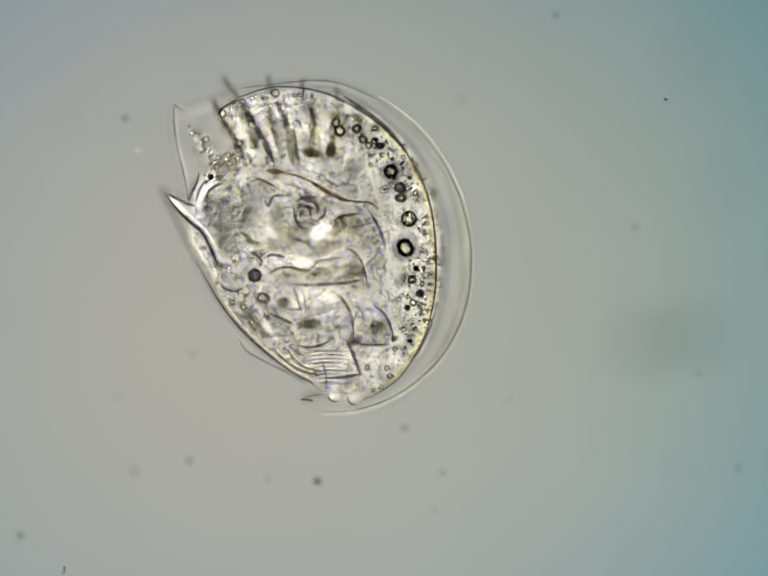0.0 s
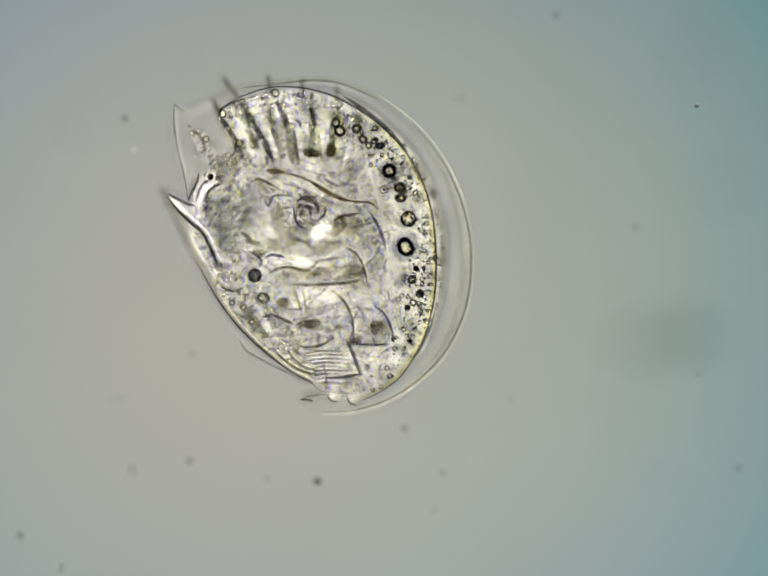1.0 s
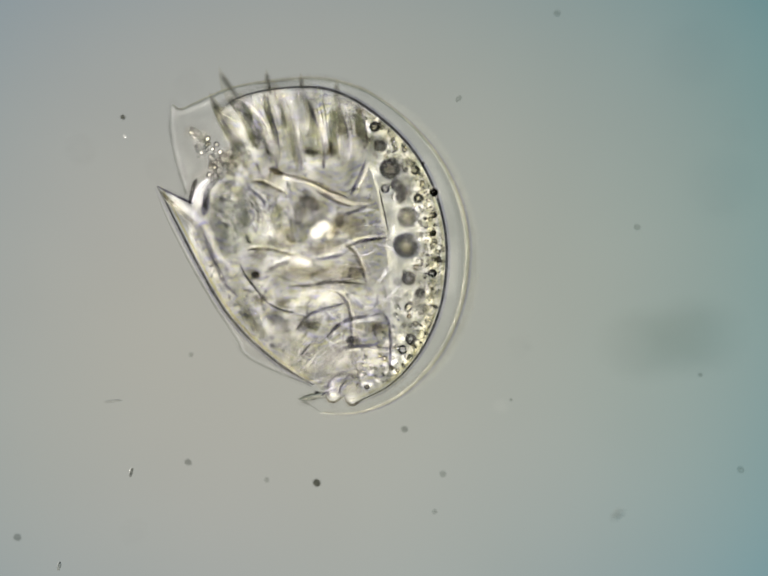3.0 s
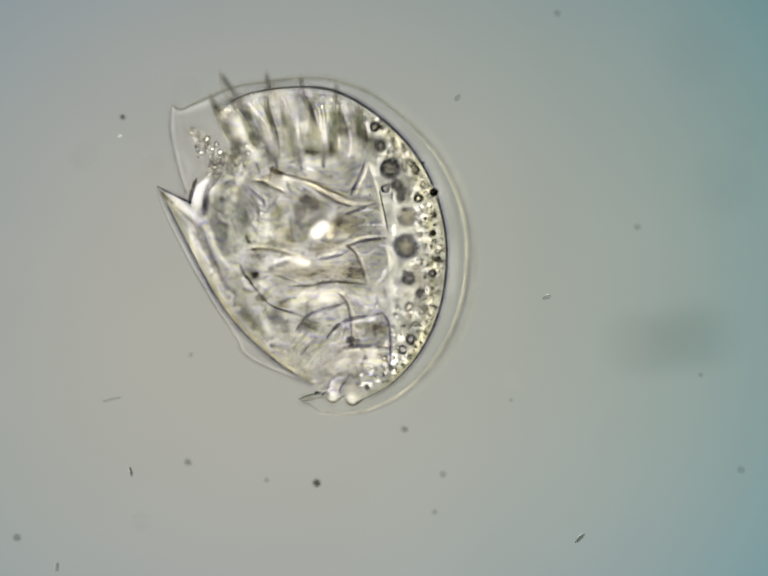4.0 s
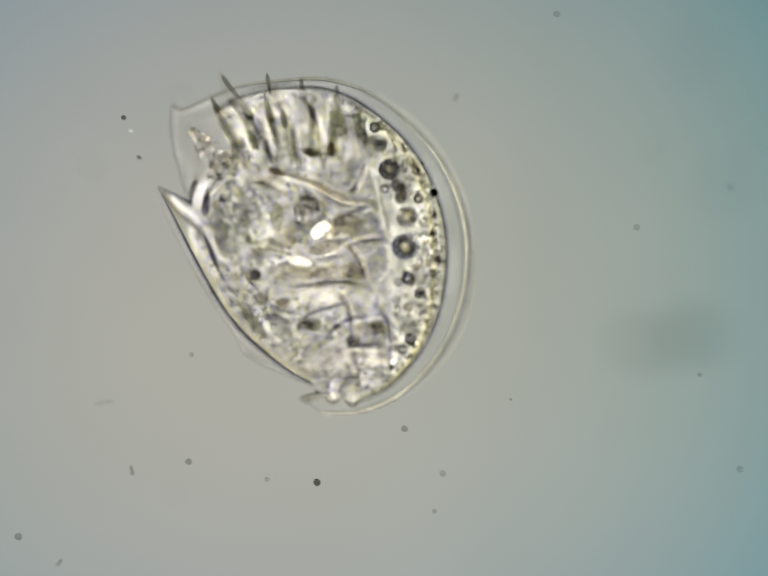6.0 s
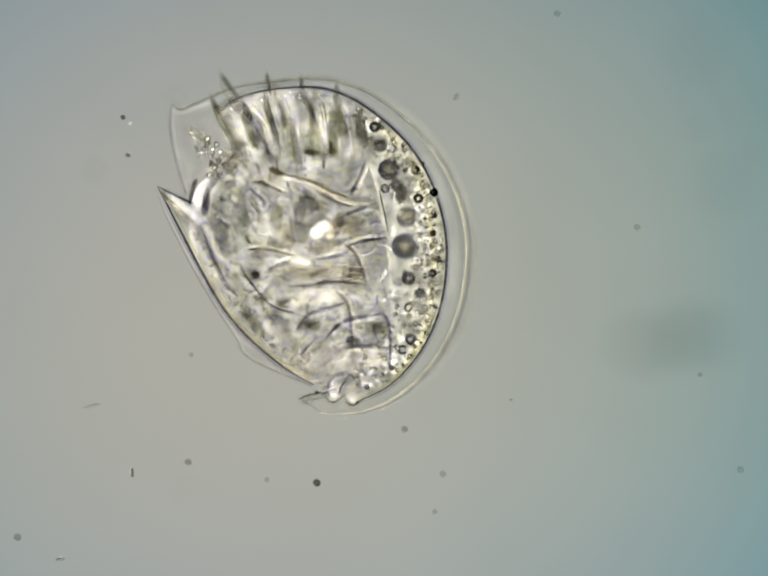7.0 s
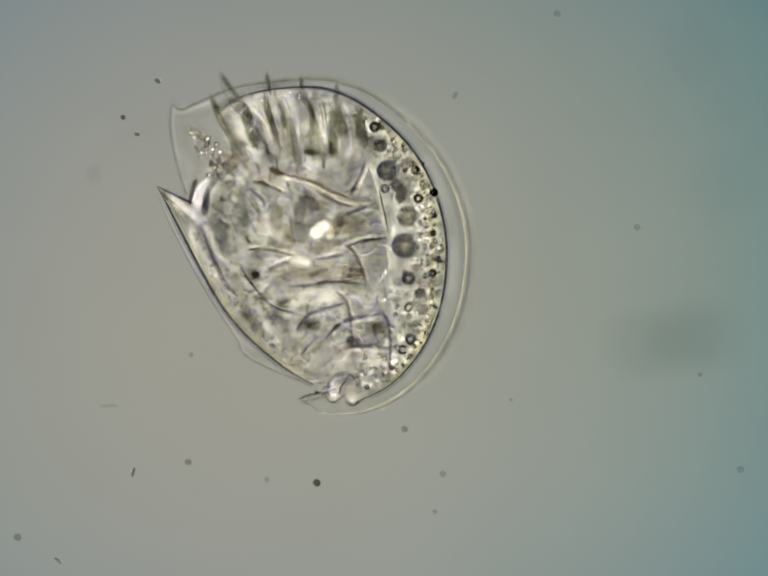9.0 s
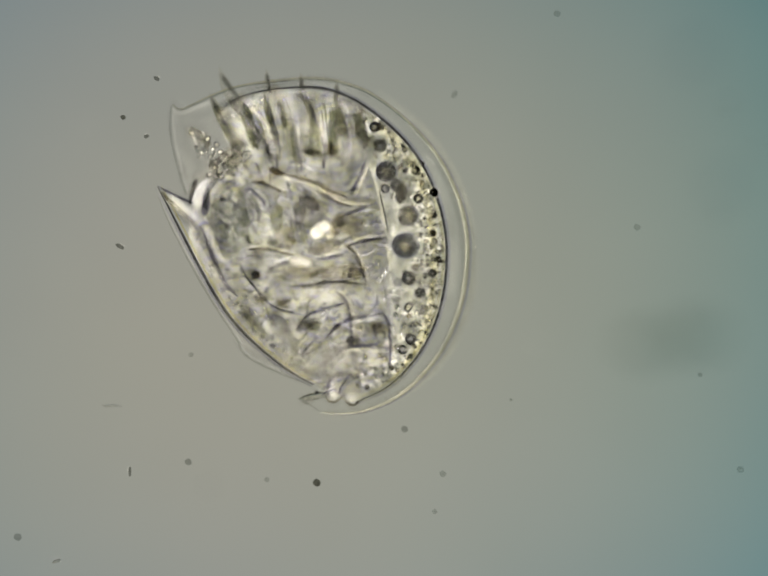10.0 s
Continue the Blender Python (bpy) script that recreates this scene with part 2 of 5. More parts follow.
def tube(pts, r, z=0.0, flat=1.0, taper=(0.3, 0.3), n=8, sides=8, closed=False, bm=None):
    """A rounded strand along a plan line; r in plan units; a third number of a point is its height in plan units."""
    line = spline([q if len(q) > 2 else (*q, 0) for q in pts], n, closed)
    bm = bm or bmesh.new()
    pos = [at(q[0], q[1], z + q[2] * U) for q in line]
    rings, k = [], len(pos)
    for i, c in enumerate(pos):
        d = (pos[(i + 1) % k] - pos[i - 1]) if closed else (pos[min(i + 1, k - 1)] - pos[max(i - 1, 0)])
        side = d.cross(Vector((0, 0, 1))).normalized()
        up = side.cross(d).normalized()
        u = i / (k - 1)
        rr = r * U
        if not closed:
            rr *= min(1, taper[0] + (1 - taper[0]) * u / 0.25) * min(1, taper[1] + (1 - taper[1]) * (1 - u) / 0.25)
        rings.append([bm.verts.new(c + side * rr * math.cos(a) + up * rr * flat * math.sin(a))
                      for a in (2 * math.pi * s / sides for s in range(sides))])
    for i in range(k if closed else k - 1):
        a, b = rings[i], rings[(i + 1) % k]
        for s in range(sides):
            bm.faces.new((a[s], a[(s + 1) % sides], b[(s + 1) % sides], b[s]))
    if not closed:
        bm.faces.new(rings[0][::-1])
        bm.faces.new(rings[-1])
    return bm


def beside(line, d):
    """The same plan line, moved aside by d."""
    res = []
    for i, q in enumerate(line):
        a, b = line[max(i - 1, 0)], line[min(i + 1, len(line) - 1)]
        dx, dy = b[0] - a[0], b[1] - a[1]
        ln = math.hypot(dx, dy)
        res.append((q[0] - dy / ln * d, q[1] + dx / ln * d))
    return res


def blob(x, y, rx, ry=None, z=0.0, rz=None, turn=0.0, rough=0.0, freq=1.5, sub=3, bm=None, seed=0):
    """A rounded body; radii in plan units."""
    ry = ry or rx
    rz = rz or min(rx, ry)
    bm = bm or bmesh.new()
    vs = bmesh.ops.create_icosphere(bm, subdivisions=sub, radius=1)["verts"]
    rot = Matrix.Rotation(radians(-turn), 3, "Z")
    for v in vs:
        f = 1 + rough * noise.noise(v.co * freq + Vector((seed * 3.1, x * 0.05, y * 0.05)))
        v.co = at(x, y, z) + rot @ Vector((v.co.x * rx * f, v.co.y * ry * f, v.co.z * rz * f)) * U
    return bm


def balls(items, name, material, parent=None, label=""):
    """Many small rounded grains in one mesh: rows of x, y, z, rx, ry, rz, turn, lumpiness."""
    tmp = bmesh.new()
    bmesh.ops.create_icosphere(tmp, subdivisions=2, radius=1)
    tmp.verts.ensure_lookup_table()
    base = np.array([v.co[:] for v in tmp.verts])
    tri = np.array([[v.index for v in f.verts] for f in tmp.faces])
    tmp.free()
    vs, fs = [], []
    for k, (x, y, z, rx, ry, rz, turn, lump) in enumerate(items):
        q = base.copy()
        if lump:
            q *= np.array([1 + lump * noise.noise(Vector(b) * 1.5 + Vector((k * 3.1, x, y))) for b in base])[:, None]
        q *= np.array((rx, ry, rz)) * U
        c, w = math.cos(turn), math.sin(turn)
        q = np.stack((q[:, 0] * c - q[:, 1] * w, q[:, 0] * w + q[:, 1] * c, q[:, 2]), 1) + np.array(at(x, y, z))
        fs.append(tri + len(base) * k)
        vs.append(q)
    me = bpy.data.meshes.new(name)
    me.from_pydata(np.concatenate(vs).tolist(), [], np.concatenate(fs).tolist())
    for f in me.polygons:
        f.use_smooth = True
    me.materials.append(material)
    ob = new(name, me)
    ob.parent = parent
    return tagged(ob, label, kind="stuff")


def dish(outline, z, depth, thick=4, wave=0.0, n=8, rings=14):
    """A thin bowl under a closed plan outline, its brim at height z."""
    line = spline(outline, n, True)
    cx, cy = sum(q[0] for q in line) / len(line), sum(q[1] for q in line) / len(line)
    bm = bmesh.new()
    layers = []
    for off in (0, -thick * U):
        prev = []
        for k in range(rings):
            f = 1 - k / rings
            row = []
            for q in line:
                x, y = cx + (q[0] - cx) * f, cy + (q[1] - cy) * f
                h = z - depth * (1 - f ** 2.4) + off * (1 - 0.5 * f)
                h += wave * noise.noise(Vector((x * 0.025, y * 0.025, 1.0))) * (1 - f)
                row.append(bm.verts.new(at(x, y, h)))
            prev.append(row)
        mid = bm.verts.new(at(cx, cy, z - depth + off))
        m = len(line)
        for a, b in zip(prev, prev[1:]):
            for i in range(m):
                bm.faces.new((a[i], a[(i + 1) % m], b[(i + 1) % m], b[i]))
        for i in range(m):
            bm.faces.new((prev[-1][i], prev[-1][(i + 1) % m], mid))
        layers.append(prev[0])
    a, b = layers
    for i in range(len(a)):
        bm.faces.new((a[i], a[(i + 1) % len(a)], b[(i + 1) % len(a)], b[i]))
    return bm


def band(one, two, z1, z2, sag=0.0, thick=3, n=8, across=8, wave=0.0):
    """A curved membrane between two plan lines with as many points; sag bows it down between them."""
    a, b = spline(one, n), spline(two, n)
    bm = bmesh.new()
    layers = []
    for off in (0, -thick * U):
        rows = []
        for q, w in zip(a, b):
            row = []
            for k in range(across + 1):
                f = k / across
                c = q * (1 - f) + w * f
                h = z1 * (1 - f) + z2 * f - sag * math.sin(math.pi * f) + off
                h += wave * noise.noise(Vector((c[0] * 0.03, c[1] * 0.03, 2.0)))
                row.append(bm.verts.new(at(c[0], c[1], h)))
            rows.append(row)
        for r, t in zip(rows, rows[1:]):
            for k in range(across):
                bm.faces.new((r[k], r[k + 1], t[k + 1], t[k]))
        layers.append(rows[0] + [r[-1] for r in rows[1:-1]] + rows[-1][::-1] + [r[0] for r in rows[-2:0:-1]])
    u, v = layers
    for i in range(len(u)):
        j = (i + 1) % len(u)
        bm.faces.new((u[i], u[j], v[j], v[i]))
    return bm


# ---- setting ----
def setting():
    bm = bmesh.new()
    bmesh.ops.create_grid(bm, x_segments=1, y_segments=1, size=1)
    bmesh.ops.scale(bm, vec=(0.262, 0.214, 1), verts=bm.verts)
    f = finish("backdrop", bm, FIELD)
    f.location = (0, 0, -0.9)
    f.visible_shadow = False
    tagged(f, "grey field of the microscope lamp, fall-off painted into its glow", "light field", kind="structure")
    bm = bmesh.new()
    bmesh.ops.create_cube(bm, size=1)
    bmesh.ops.scale(bm, vec=(0.62, 0.5, 0.12), verts=bm.verts)
    bmesh.ops.bevel(bm, geom=bm.edges[:], offset=0.003, segments=2, affect="EDGES")
    s = finish("ground", bm, SLIDE)
    for f in s.data.polygons:
        f.use_smooth = False
    s.location = (0, 0, -0.165)
    s.visible_shadow = False
    tagged(s, "clear glass microscope slide under the water film", "glass slide", kind="structure")


# ---- the animal ----
SHELL_LINE = [(352, 214), (372, 222), (425, 198), (480, 178), (560, 166), (640, 161), (700, 170), (760, 193), (830, 245), (890, 312),
              (930, 385), (950, 450), (956, 510), (950, 585), (935, 645), (905, 712), (860, 770), (810, 812), (750, 838), (700, 845), (660, 842)]
BODY_LINE = [(445, 232), (480, 203), (545, 184), (640, 178), (710, 197), (780, 243), (840, 303), (882, 375), (906, 455), (912, 520),
             (906, 595), (886, 665), (850, 730), (795, 787), (725, 822)]
UPPER_LINE = [(450, 228), (500, 200), (570, 182), (660, 194), (740, 234), (800, 284), (842, 340), (870, 405), (883, 475), (886, 550),
              (880, 620), (860, 690), (822, 756), (780, 792), (735, 814)]
BELLY_LINE = [(322, 382), (345, 425), (398, 528), (440, 604), (480, 660), (530, 710), (590, 757), (640, 785)]


DROPS = []
# Heights of the layers: the upper flesh, the soft middle, and the lower flesh.
HIGH, MID, LOW = 0.0115, 0.0055, -0.0015
ANIMAL = new("water_animal")
ANIMAL.location = at(640, 520, -0.03)
bpy.context.view_layer.update()
INTO = ANIMAL.matrix_world.inverted()


def p(name, bm, material, label="", parent=None):
    """A part of the animal, or a piece of one of its parts."""
    ob = part(name, bm, material, parent or ANIMAL, label)
    ob.matrix_parent_inverse = Matrix() if parent else INTO
    return ob


def stroke(name, z, r, mat, *pts, label="", flat=0.6, taper=(0.2, 0.2), parent=None):
    return p(name, tube(pts, r, z, flat=flat, taper=taper), mat, label, parent)


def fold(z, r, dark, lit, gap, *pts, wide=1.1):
    """A tinted strand for the shade of a crease, and a milky one for its lit ridge (below the line for a gap over 0).
    """
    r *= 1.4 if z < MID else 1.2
    f = stroke("fold", z, r, dark, *pts, label="painted shade along a fold of the membrane")
    stroke("ridge", z - 0.0004, r * wide, lit, *beside(pts, gap), label="painted light along the ridge of the fold", parent=f)
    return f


def patch(name, x, y, rx, ry, mat, z=MID, turn=0.0, label="", rough=0.3):
    return p(name, blob(x, y, rx, ry, z, min(rx, ry) * 0.5, turn, rough, freq=2.0), mat, label)


def shell_parts():
    """The clear shell, its rims, and the outline of the body inside it."""
    inner = [(395, 415), (420, 372), (452, 290), (500, 196), (565, 184), (640, 180), (700, 194), (755, 222), (815, 275), (862, 335),
             (893, 410), (907, 470), (911, 525), (905, 595), (893, 645), (866, 705), (830, 752), (785, 793), (740, 818), (705, 828), (690, 828)]
    p("shell", band(SHELL_LINE, inner, 0.0, -0.001, 0.004, 3), SHELL, "clear colourless curved shell")
    p("shell_side", band([(350, 222), (351, 262), (358, 310), (370, 355), (383, 398)], [(440, 225), (450, 262), (460, 300), (430, 345), (400, 395)], 0, -0.002, 0.003), SHELL)
    p("belly_shell", band([(322, 392), (352, 458), (400, 547), (450, 632), (488, 688), (500, 712), (545, 745), (600, 772)], [(326, 390), (355, 448), (408, 546), (455, 625), (495, 676), (530, 708), (570, 742), (615, 772)], -0.002, 0, 0.001), SHELL)
    p("shell_rim", tube([(x, y, 22 * math.exp(-((x - 640) / 150) ** 2) if y < 400 else 0) for x, y in SHELL_LINE], 3.4, -0.001, taper=(0.4, 0.4)), RIM)
    p("shell_rim", tube([(x - 4, y) for x, y in SHELL_LINE[8:]], 3.2, 0.001), CHAMBER, "pale yellow line along the rim")
    p("shell_rim", tube([(x + 5, y + 1) for x, y in SHELL_LINE[7:]], 2.6, 0.001), LILAC, "thin lilac line along the rim")
    p("shell_edge", tube([(350, 216), (347, 262), (355, 310), (367, 355), (379, 395)], 2.6, LOW, taper=(0.7, 0.7)), FAINT, "thin dusky edge of the shell")
    p("shell_edge", tube([(355, 218), (354, 262), (362, 310), (373, 355), (384, 395)], 3.0, LOW, taper=(0.7, 0.7)), PALE_EDGE, "pale yellow edge of the shell")
    stroke("shell_edge", LOW, 2.4, FAINT, (352, 212), (361, 222), (374, 223), (395, 214), (430, 200), (462, 186))
    stroke("shell_edge", LOW, 3.0, PALE_EDGE, (354, 219), (363, 229), (376, 230), (398, 221), (432, 207), (462, 194))
    p("shell_edge", tube([(322, 392), (348, 452), (392, 536), (436, 612), (478, 676), (492, 698), (497, 714), (520, 732), (560, 751), (612, 772), (640, 784)], 3.0, -0.002), PALE_EDGE)
    p("shell_edge", tube([(322, 400), (345, 455), (389, 540), (433, 616), (474, 679), (488, 700), (493, 716), (517, 736), (558, 756), (610, 777), (636, 788)], 2.4, -0.001), FAINT, "thin dusky edge of the shell")
    stroke("shell_edge", HIGH, 2.6, BLOTCH, (488, 692), (494, 704), (503, 716), (520, 727), (560, 748), (610, 771), (630, 777), (644, 789), (658, 802))
    p("body_edge", tube(BODY_LINE, 2.8, -0.001), EDGE)
    p("body_edge", tube([(x + 5 * (x - 640) / 280, y + 5 * (y - 520) / 330) for x, y in BODY_LINE[3:]], 2.8, -0.001), LILAC, "thin lilac outer edge")
    p("body_edge", tube([(x - 7 * (x - 640) / 280, y - 7 * (y - 520) / 330) for x, y in BODY_LINE[4:]], 3.4, -0.001), PALE_YELLOW, "thin yellowish inner edge")
    p("body_edge", tube([(x - 7 * (x - 640) / 280, y - 8 * (y - 520) / 330) for x, y in BODY_LINE[:7]], 3.6, -0.001), HAZE_BLUE, "bright inner edge")
    p("body_edge", tube(UPPER_LINE[4:], 4.4, HIGH, flat=0.6), YELLOW, "thin yellowish cuticle line")
    p("body_edge", tube([(x + 5 * (x - 640) / 280, y + 5 * (y - 520) / 330) for x, y in UPPER_LINE], 2.2, HIGH), EDGE, "thin dark cuticle line")
    stroke("body_edge", HIGH, 2.2, STREAK, (889, 628), (881, 660), (868, 692), (856, 716), (846, 730), label="dark cuticle line")
    stroke("body_edge", HIGH, 2.4, STREAK, (445, 240), (450, 226), (470, 212), (498, 201), label="dark cuticle line")
    stroke("body_edge", HIGH, 4.0, STREAK, (700, 196), (740, 222), (790, 262), (830, 308), label="dark cuticle line")
    stroke("body_edge", 0.007, 5.0, FAINT, (842, 322), (876, 385), (896, 450), (904, 520), (900, 600), (886, 655), label="dusky outer wall")
    p("upper_rim", tube([(356, 214), (355, 250), (362, 300), (376, 360), (384, 408)], 2.0, HIGH, taper=(0.7, 0.5)), BLOTCH, "thin dusky edge of the shell")
    p("upper_rim", tube([(360, 218), (360, 250), (367, 300), (381, 360)], 2.4, HIGH, taper=(0.7, 0.5)), PALE_EDGE, "pale edge of the shell")
    p("upper_rim", tube([(356, 212), (366, 221), (378, 228)], 2.2, HIGH), BLOTCH)
    p("upper_rim", tube([(362, 211), (372, 219), (380, 226)], 2.2, HIGH), PALE_EDGE)
    p("upper_rim", tube([(490, 180), (560, 172), (640, 164), (700, 172), (770, 202)], 2.2, HIGH), BLOTCH, "thin dusky upper rim")
    p("upper_rim", tube([(560, 178), (640, 170), (700, 178), (770, 208)], 2.4, HIGH), PALE_EDGE, "pale upper rim")
    p("upper_rim", tube([(770, 192), (850, 252), (905, 320), (942, 395), (962, 470), (967, 530), (962, 600), (942, 668), (905, 732), (850, 786), (790, 822), (720, 843), (658, 846)], 2.3, HIGH), CHAMBER, "pale yellow upper rim")
    p("upper_rim", tube([(846, 256), (900, 324), (937, 398), (957, 472), (962, 530), (957, 598), (938, 664), (901, 728), (847, 781), (788, 817), (720, 838), (662, 841)], 2.0, HIGH), BLOTCH_OLIVE, "thin dusky line inside the upper rim")
    stroke("upper_rim", 0.008, 5.0, FAINT, (868, 300), (908, 360), (934, 430), (945, 500), (944, 580), (926, 655), (898, 715), (850, 770), label="soft dusky line inside the rim")
    p("belly_edge", tube(BELLY_LINE, 3.0, 0.001, taper=(0.2, 0.5)), EDGE)
    p("belly_edge", tube([(x + 7, y - 3) for x, y in BELLY_LINE], 2.2, 0.0, taper=(0.2, 0.5)), YELLOW, "thin yellowish inner edge")
    p("belly_edge", tube([(x - 5, y + 3) for x, y in BELLY_LINE], 1.6, 0.0, taper=(0.2, 0.5)), LILAC, "thin lilac outer edge")
    p("belly_edge", tube([(x - 1, y - 2) for x, y in BELLY_LINE[2:]], 1.9, HIGH, taper=(0.2, 0.5)), EDGE)
    p("belly_edge", tube([(x + 6, y - 6) for x, y in BELLY_LINE[3:]], 2.4, HIGH, taper=(0.2, 0.5)), LINE_GOLD, "thin yellowish inner edge")


def flesh_sheets():
    """The broad layers of flesh and yolk."""
    body = BODY_LINE[:5] + [(742, 262), (752, 330), (768, 385), (783, 440), (792, 520), (795, 600), (802, 670), (800, 720), (785, 780), (725, 820), (690, 815), (640, 785), (590, 757), (530, 710), (480, 660),
                            (440, 604), (400, 530), (385, 470), (395, 410), (430, 365), (470, 320), (455, 270)]
    p("body", dish(body, -0.001, 0.016, 3, wave=0.002), FLESH, "pale grainy translucent flesh")
    inside = [(x + (630 - x) * 0.035, y + (520 - y) * 0.035) for x, y in body]
    p("flesh_layer", dish(inside, HIGH, 0.002, 2, wave=0.001), UPPER_FLESH, "folded fibrous upper flesh")
    p("flesh_layer", dish(inside, LOW - 0.001, 0.002, 2, wave=0.001), LOWER_FLESH, "folded fibrous lower flesh")
    p("yolk_layer", band([(722, 205), (780, 243), (838, 302), (880, 375), (905, 460), (910, 525), (903, 598), (884, 665), (848, 730), (795, 784)],
                         [(746, 268), (752, 325), (764, 370), (778, 415), (787, 460), (794, 520), (797, 600), (804, 670), (803, 725), (788, 778)], -0.005, -0.006, 0.0, 3, wave=0.001), YOLK, "grainy yellowish yolk layer")
    p("yolk_layer", band([(718, 226), (776, 266), (824, 318), (858, 384), (876, 450), (882, 520), (878, 600), (862, 672), (834, 730), (792, 778)],
                         [(740, 268), (750, 325), (764, 370), (778, 415), (787, 460), (794, 520), (797, 600), (804, 670), (803, 725), (786, 774)], HIGH, HIGH - 0.001, 0.0, 2), UPPER_YOLK, "grainy upper yolk layer")


def tooth_and_mouth():
    p("tooth", band([(322, 381), (345, 396), (370, 408), (398, 420)], [(323, 384), (350, 430), (385, 475), (415, 510)], 0.0, 0.0, -0.001, 4), PALE, "pointed clear tooth of the shell")
    stroke("tooth_core", LOW, 7.5, HAZE_BLUE, (338, 393), (362, 410), (392, 432), (412, 452), flat=0.5, taper=(0.1, 0.3), label="white core of the tooth")
    stroke("tooth_core", HIGH - 0.001, 6, LINE_GOLD, (346, 402), (364, 420), (386, 440), flat=0.5, taper=(0.1, 0.2), label="pale yellow core of the tooth")
    stroke("tooth_edge", LOW, 2.4, SHADE, (321, 380), (345, 393), (370, 405), (394, 415), taper=(0.4, 0.6))
    stroke("tooth_edge", LOW, 3.8, PIGMENT, (328, 390), (352, 416), (384, 445), (418, 474), taper=(0.3, 0.6), label="olive lower edge of the tooth")
    stroke("tooth_edge", HIGH, 3.0, STREAK, (342, 396), (362, 406), (382, 416), (398, 420), taper=(0.3, 0.4))
    stroke("belly_fold", HIGH, 3.2, EDGE, (338, 396), (364, 430), (390, 455), (412, 474), (428, 503), (440, 530), (452, 548), taper=(0.3, 0.2), label="dark fold behind the tooth")
    stroke("belly_fold", HIGH, 3.2, LINE_BLUE, (368, 424), (396, 448), (420, 470), (436, 498), (450, 532), label="white fold behind the tooth")
    stroke("belly_fold", HIGH, 2.4, STREAK, (448, 580), (464, 592), (482, 594), (496, 588), label="dark fold behind the tooth")
    stroke("belly_fold", HIGH, 2.6, LINE_GOLD, (426, 520), (438, 552), (454, 576), (472, 586), label="pale yellow fold")
    stroke("belly_fold", HIGH, 3.0, HAZE_BLUE, (384, 470), (402, 506), (420, 536), (440, 570), label="pale bluish tissue along the belly")
    stroke("belly_fold", MID - 0.004, 4.5, SHADE, (412, 470), (426, 500), (438, 532), (460, 578), (486, 606), label="dusky fold behind the tooth")
    stroke("belly_fold", LOW, 3.2, HAZE_GOLD, (432, 410), (426, 455), (440, 502), (470, 550), (496, 590), label="pale yellow ridge")
    stroke("belly_fold", LOW, 2.8, HAZE, (396, 480), (420, 525), (448, 572), (480, 622), label="pale ridge")
    # the mouth
    stroke("mouth_rim", LOW, 5.0, LINE_BLUE, (393, 418), (397, 396), (407, 380), (426, 364), taper=(0.5, 0.3), label="bright curved mouth rim")
    stroke("mouth_rim", LOW, 4.4, EDGE, (387, 417), (391, 396), (396, 378), (402, 364), taper=(0.5, 0.2), label="dark curved mouth edge")
    stroke("mouth_rim", LOW, 6.0, EDGE, (417, 424), (420, 400), (426, 384), (439, 369), (455, 350), taper=(0.4, 0.3), label="dark curved mouth edge")
    stroke("mouth_rim", LOW + 0.003, 8, SHADE, (417, 442), (420, 416), (424, 392), label="dusky inside of the mouth")
    stroke("mouth_rim", HIGH, 4.2, LINE_BLUE, (409, 414), (414, 394), (426, 380), (446, 370), taper=(0.4, 0.4), label="bright curved mouth rim")
    stroke("mouth_rim", HIGH, 2.6, STREAK, (401, 414), (406, 390), (416, 374), (432, 366), label="dark curved mouth edge")
    stroke("mouth_rim", HIGH, 2.4, STREAK, (418, 410), (424, 394), (438, 381), (456, 376), label="dark curved mouth edge")
    stroke("mouth_rim", HIGH, 2.6, STREAK, (384, 412), (392, 392), (402, 372), (406, 352), label="dark curved mouth edge")
    stroke("mouth_rim", HIGH, 3.6, HAZE_GOLD, (395, 408), (401, 388), (410, 368), (414, 352), label="pale yellow cells of the mouth")


